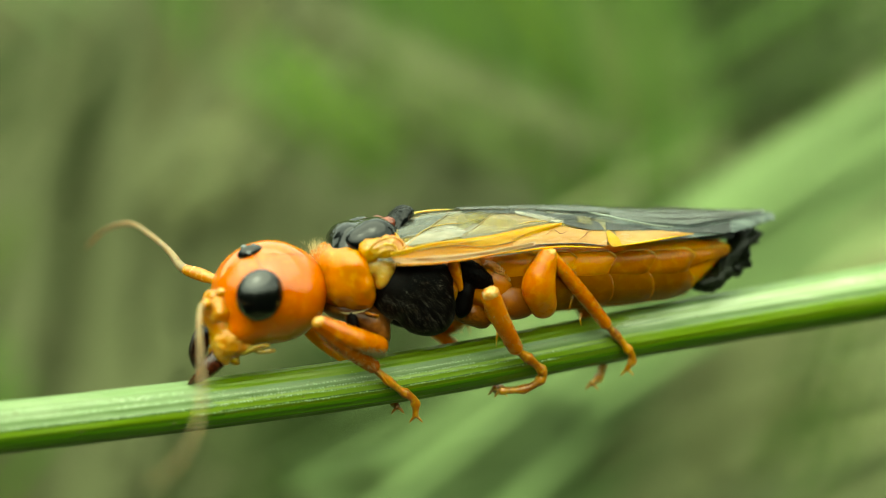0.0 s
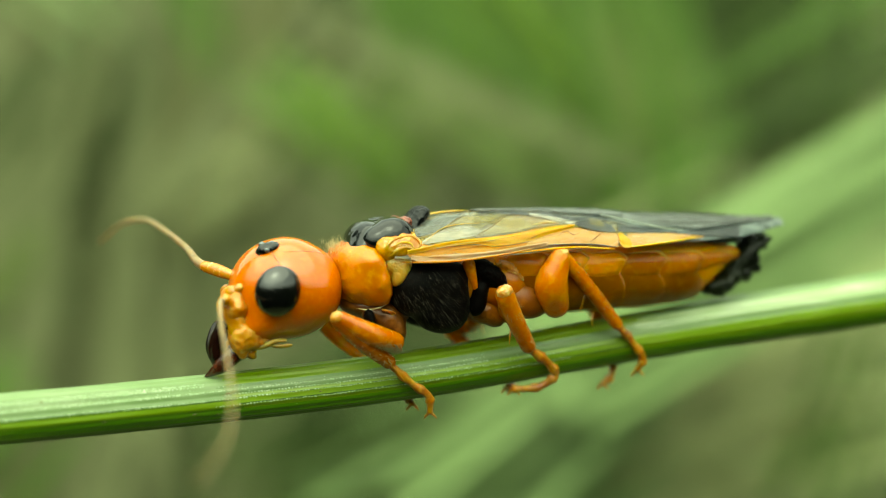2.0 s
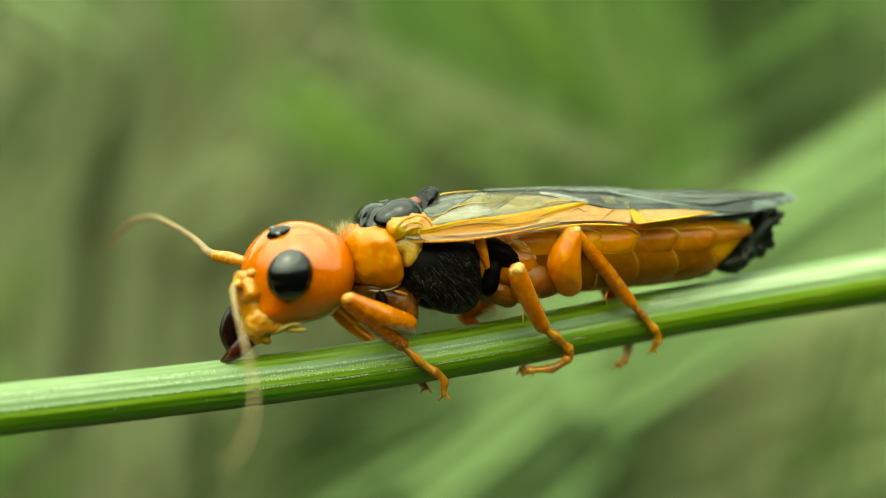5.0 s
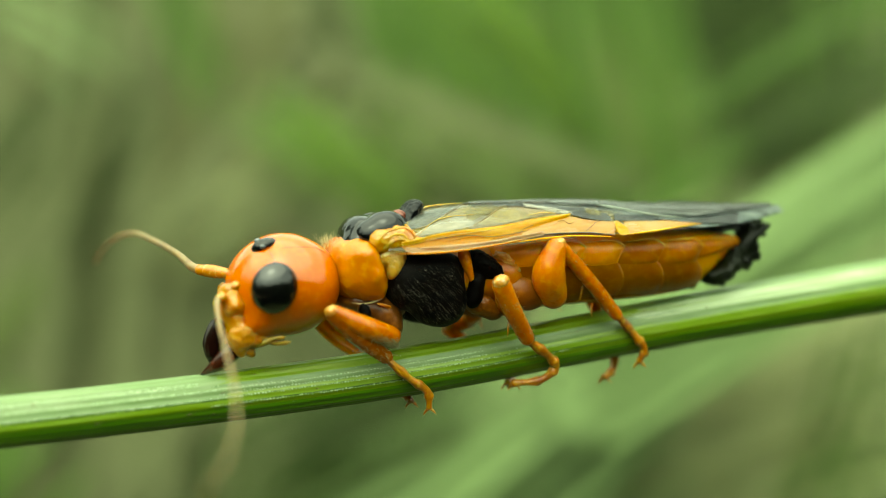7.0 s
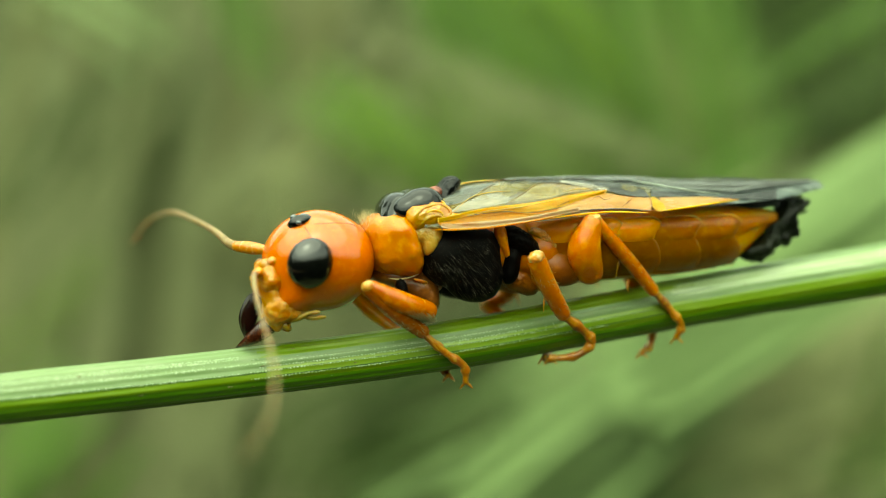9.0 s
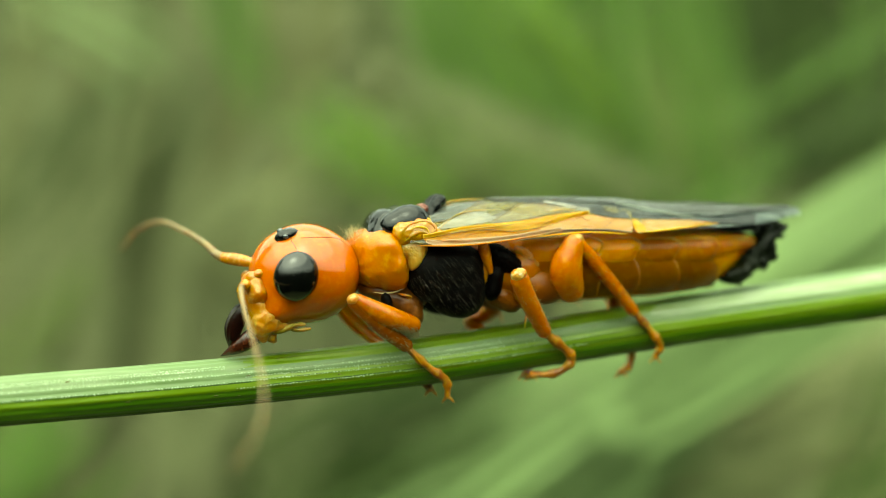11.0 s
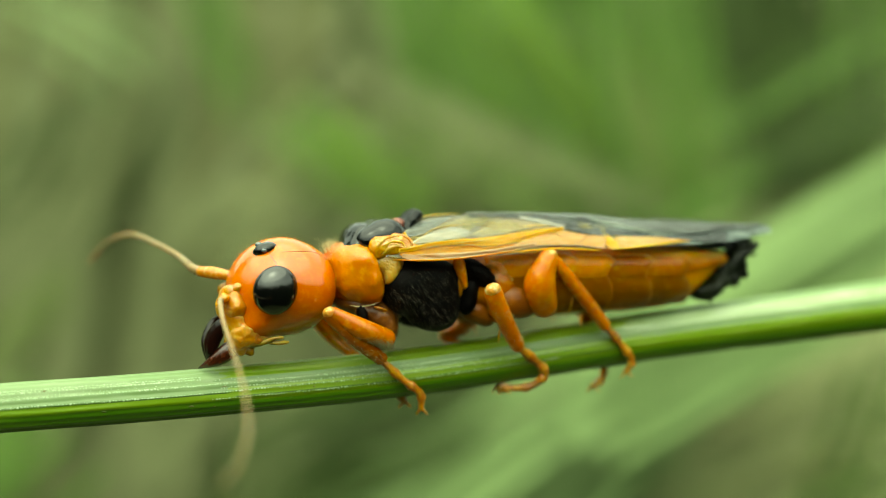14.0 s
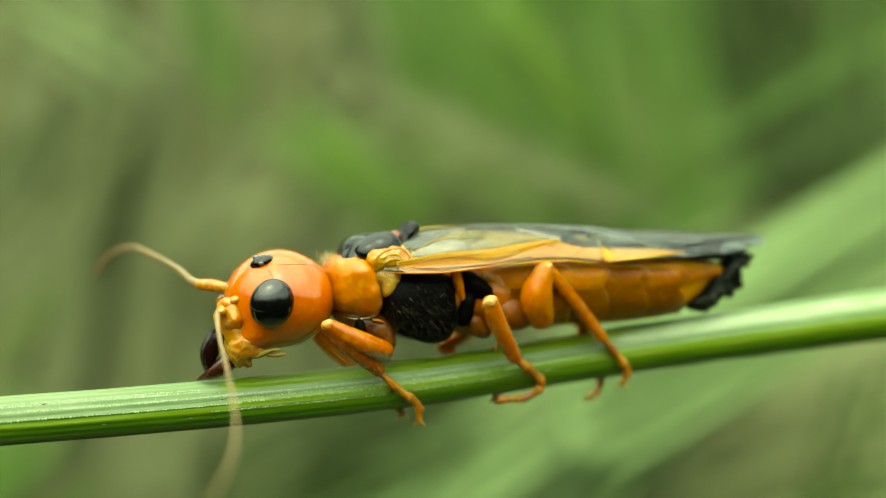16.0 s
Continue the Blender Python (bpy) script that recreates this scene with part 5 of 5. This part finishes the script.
def legs():
    leg("fore_leg", "bent orange fore leg", [(-1.289, -1.000, -1.340), (-1.932, -1.320, -1.123), (-2.587, -1.420, -0.777)], [0.21, 0.24, 0.15],
        [(-2.628, -1.380, -0.825), (-2.006, -1.200, -1.333), (-1.381, -0.850, -1.791)], [0.17, 0.20, 0.16],
        [(-1.298, -0.820, -1.893), (-0.813, -0.660, -2.301), (-0.397, -0.550, -2.609), (-0.331, -0.450, -2.975)], [0.08, 0.075, 0.085, 0.06], mats=(FORE, SHIN))
    leg("mid_leg", "bent orange middle leg", [(1.343, -0.700, -0.854), (1.152, -1.200, -0.588), (0.924, -1.700, -0.318)], [0.18, 0.19, 0.17],
        [(0.918, -1.720, -0.306), (1.253, -1.450, -0.856), (1.750, -1.000, -1.507)], [0.21, 0.20, 0.17],
        [(1.757, -0.980, -1.533), (2.350, -0.720, -1.942), (2.580, -0.580, -2.215), (2.243, -0.450, -2.503), (1.679, -0.300, -2.555)], [0.09, 0.09, 0.09, 0.08, 0.07])
    leg("hind_leg", "bent orange hind leg with a thick thigh", [(2.382, -1.000, -0.599), (2.132, -1.350, -0.113), (2.263, -1.500, 0.463)], [0.31, 0.37, 0.23],
        [(2.342, -1.500, 0.488), (3.140, -1.150, -0.243), (3.979, -0.800, -1.081)], [0.15, 0.165, 0.14],
        [(4.025, -0.760, -1.109), (4.465, -0.660, -1.538), (4.758, -0.580, -1.903), (4.688, -0.450, -2.189)], [0.085, 0.075, 0.085, 0.06])
    leg("fore_leg", "bent orange fore leg", [(-1.040, 0.900, -1.173), (-1.651, 1.200, -1.311), (-2.502, 1.300, -0.975)], [0.22, 0.24, 0.14],
        [(-2.542, 1.300, -1.014), (-2.072, 1.100, -1.498), (-1.408, 0.750, -2.012)], [0.13, 0.15, 0.1],
        [(-1.374, 0.720, -2.076), (-0.996, 0.500, -2.588), (-0.644, 0.300, -2.773), (-0.586, 0.100, -2.871)], [0.08, 0.075, 0.08, 0.06], mats=(BACKPLATE, BACKPLATE))
    leg("mid_leg", "bent orange middle leg", [(1.162, 0.900, -1.062), (1.141, 1.300, -1.212), (0.773, 1.500, -1.435)], [0.18, 0.2, 0.15],
        [(0.745, 1.500, -1.435), (1.223, 1.100, -1.882), (1.694, 0.800, -2.275)], [0.15, 0.15, 0.12],
        [(1.716, 0.780, -2.301), (1.948, 0.500, -2.578), (1.805, 0.200, -2.628), (1.642, 0.000, -2.554)], [0.08, 0.075, 0.08, 0.06])
    leg("hind_leg", "bent orange hind leg with a thick thigh", [(3.091, 0.900, -0.643), (3.332, 1.350, -0.125), (3.612, 1.500, 0.294)], [0.22, 0.33, 0.20],
        [(3.657, 1.500, 0.294), (4.070, 1.150, -0.542), (4.499, 0.750, -1.571)], [0.16, 0.17, 0.15],
        [(4.516, 0.720, -1.611), (4.534, 0.520, -2.039), (4.372, 0.280, -2.426), (4.042, 0.050, -2.562)], [0.08, 0.075, 0.08, 0.06])


def spurs():
    """Stiff spurs on the shins of the legs on this side and the other."""
    for line in (((1041, 462, -1.0), (1034, 480, -1.05), (1030, 502, -1.0)), ((1052, 505, -0.85), (1050, 515, -0.9), (1052, 526, -0.9)), ((908, 525, -1.15), (905, 540, -1.2), (904, 556, -1.15)), ((912, 528, -1.1), (916, 542, -1.15), (918, 556, -1.1)), ((690, 585, -0.9), (706, 600, -0.95), (722, 620, -0.9))):
        pts = [spot_at(*p) for p in line]
        for q in (pts, [mirror(p) for p in pts]):
            part("spur", tube(q, [0.035, 0.025, 0.006], 8, 5), FOOT, fly, "thin amber spur")


def coat():
    """Silvery hairs on the black plate, pale fuzz behind the head."""
    bm, roots, ways = bmesh.new(), [], []
    for i in range(560):
        a, b = rng.uniform(0, 2 * math.pi), math.sqrt(rng.random())
        o, nrm = on(plate, 758 + 78 * b * math.cos(a), 474 + 64 * b * math.sin(a))
        if nrm.y > -0.1:
            continue
        roots.append(tuple(o))
        ways.append((0.50 + nrm.x * 0.25, nrm.y * 0.30 + rng.gauss(0, 0.03), -0.80 + nrm.z * 0.2 + rng.gauss(0, 0.07)))
    tagged(part("hair", hairs(bm, roots, ways, 0.20, 0.0017, rng), HAIR, fly), "short silvery hairs", kind="stuff")
    bm, roots, ways = bmesh.new(), [], []
    for i in range(420):
        u, v = 601 + rng.gauss(0, 9), 392 + rng.gauss(0, 7)
        roots.append(spot_at(u, v, rng.uniform(-0.6, 0.6)))
        ways.append((rng.gauss(-0.2, 0.4), rng.gauss(0, 0.4), 1))
    thigh = BVHTree.FromBMesh(tube([(-1.289, -1.000, -1.340), (-1.932, -1.320, -1.123), (-2.587, -1.420, -0.777)], [0.20, 0.23, 0.14], 14, 7))
    for i in range(420):
        u = 664 + 52 * rng.random() ** 0.6
        o, nrm = on(thigh, u, 556 + (u - 664) * 0.18 + rng.gauss(0, 5))
        roots.append(tuple(o))
        ways.append((nrm.x + 0.4, nrm.y, nrm.z - 0.6))
    tagged(part("fuzz", hairs(bm, roots, ways, 0.11, 0.0035, rng), FUZZ, fly), "pale fuzz behind the head", kind="stuff")


moving = head()
plate = thorax()
abdomen()
wings()
hind_wings()
legs()
spurs()
coat()


# ---- what moves: the head, and the antennae on it ----
HEAD = [
    (0, -2.342, -0.011, -0.162, -4.26, 1.64, -3.29),
    (0.5, -2.368, -0.007, -0.148, -3.76, 1.36, -3.61),
    (1, -2.426, 0.007, -0.148, -2.74, 1.79, -1.33),
    (1.5, -2.409, 0.001, -0.147, -3.18, 1.61, -1.00),
    (2, -2.406, 0.003, -0.141, -2.61, 1.34, -2.03),
    (2.5, -2.426, 0.005, -0.131, -1.24, 1.23, -0.40),
    (3, -2.387, -0.002, -0.133, -1.89, 0.71, -3.42),
    (3.5, -2.425, 0.005, -0.159, -2.77, 1.36, -0.81),
    (4, -2.408, 0.001, -0.156, -2.27, 1.20, -1.00),
    (6.5, -2.305, -0.014, -0.112, -1.04, 0.26, -4.97),
    (7, -2.328, -0.011, -0.117, -0.29, 0.85, -2.38),
    (7.5, -2.341, -0.007, -0.100, 0.87, 0.80, -2.69),
    (8, -2.346, -0.011, -0.100, 0.36, 0.90, -2.35),
    (8.5, -2.375, -0.003, -0.107, -0.01, 0.76, -0.73),
    (9, -2.398, -0.004, -0.128, -0.86, 1.08, -1.20),
    (11.5, -2.429, -0.002, -0.109, 0.03, 0.21, -0.76),
    (12, -2.405, -0.006, -0.126, -0.66, 0.08, -0.08),
    (12.5, -2.429, -0.000, -0.113, -0.00, 0.00, 0.00),
    (13, -2.390, -0.009, -0.112, -0.08, 0.03, -1.24),
    (13.5, -2.464, 0.007, -0.117, 0.09, -0.13, 1.62),
    (14, -2.427, -0.002, -0.115, 0.40, -0.13, 1.03),
    (14.5, -2.432, 0.000, -0.120, -0.49, 0.21, 0.57),
    (15, -2.454, 0.008, -0.104, -0.30, -0.18, 2.82),
    (15.5, -2.451, 0.007, -0.102, 0.57, -0.25, 1.53),
    (16, -2.437, 0.000, -0.100, 0.93, -0.28, -0.30),
]
JAW_ROWS = [(0, -10), (2, -9), (4, -9), (6.5, -6), (9, -3), (11.5, 0), (16, 0)]
FEEL_NEAR = [(0, 11, 0), (1, 10, 0), (2, 8, 0), (3, 5.5, 0), (4, 4, 0), (6.5, 3, 0), (9, 2.5, 0), (11.5, 0.5, 0), (12.5, 0.5, 0), (13.5, 3, 0), (14, 3.5, 0), (15, 4.5, 0), (16, 5, 0)]
FEEL_FAR = [(0, 9, 0), (1, 9, 0), (2, 8, 0), (3, 5, 0), (4, 3, 0), (6.5, -1, 0), (7, -2.5, 0), (9, -2.5, 0), (11.5, -1, 0), (12.5, -0.5, 0), (13.5, -3, 0), (14.5, -3.5, 0), (15.5, -5, 0), (16, -5, 0)]


def motions():
    walk(moving["head"], [(t, pose(x * MM, y * MM, z * MM, rx, ry, rz)) for t, x, y, z, rx, ry, rz in HEAD])
    for jaw in moving["jaws"]:
        at = Vector(jaw.location)
        walk(jaw, [(t, pose(*at, 0, ry, 0)) for t, ry in JAW_ROWS])
    for key, rows in (("near", FEEL_NEAR), ("far", FEEL_FAR)):
        at = Vector(moving[key].location)
        walk(moving[key], [(t, pose(*at, 0, ry, rz)) for t, ry, rz in rows])


motions()
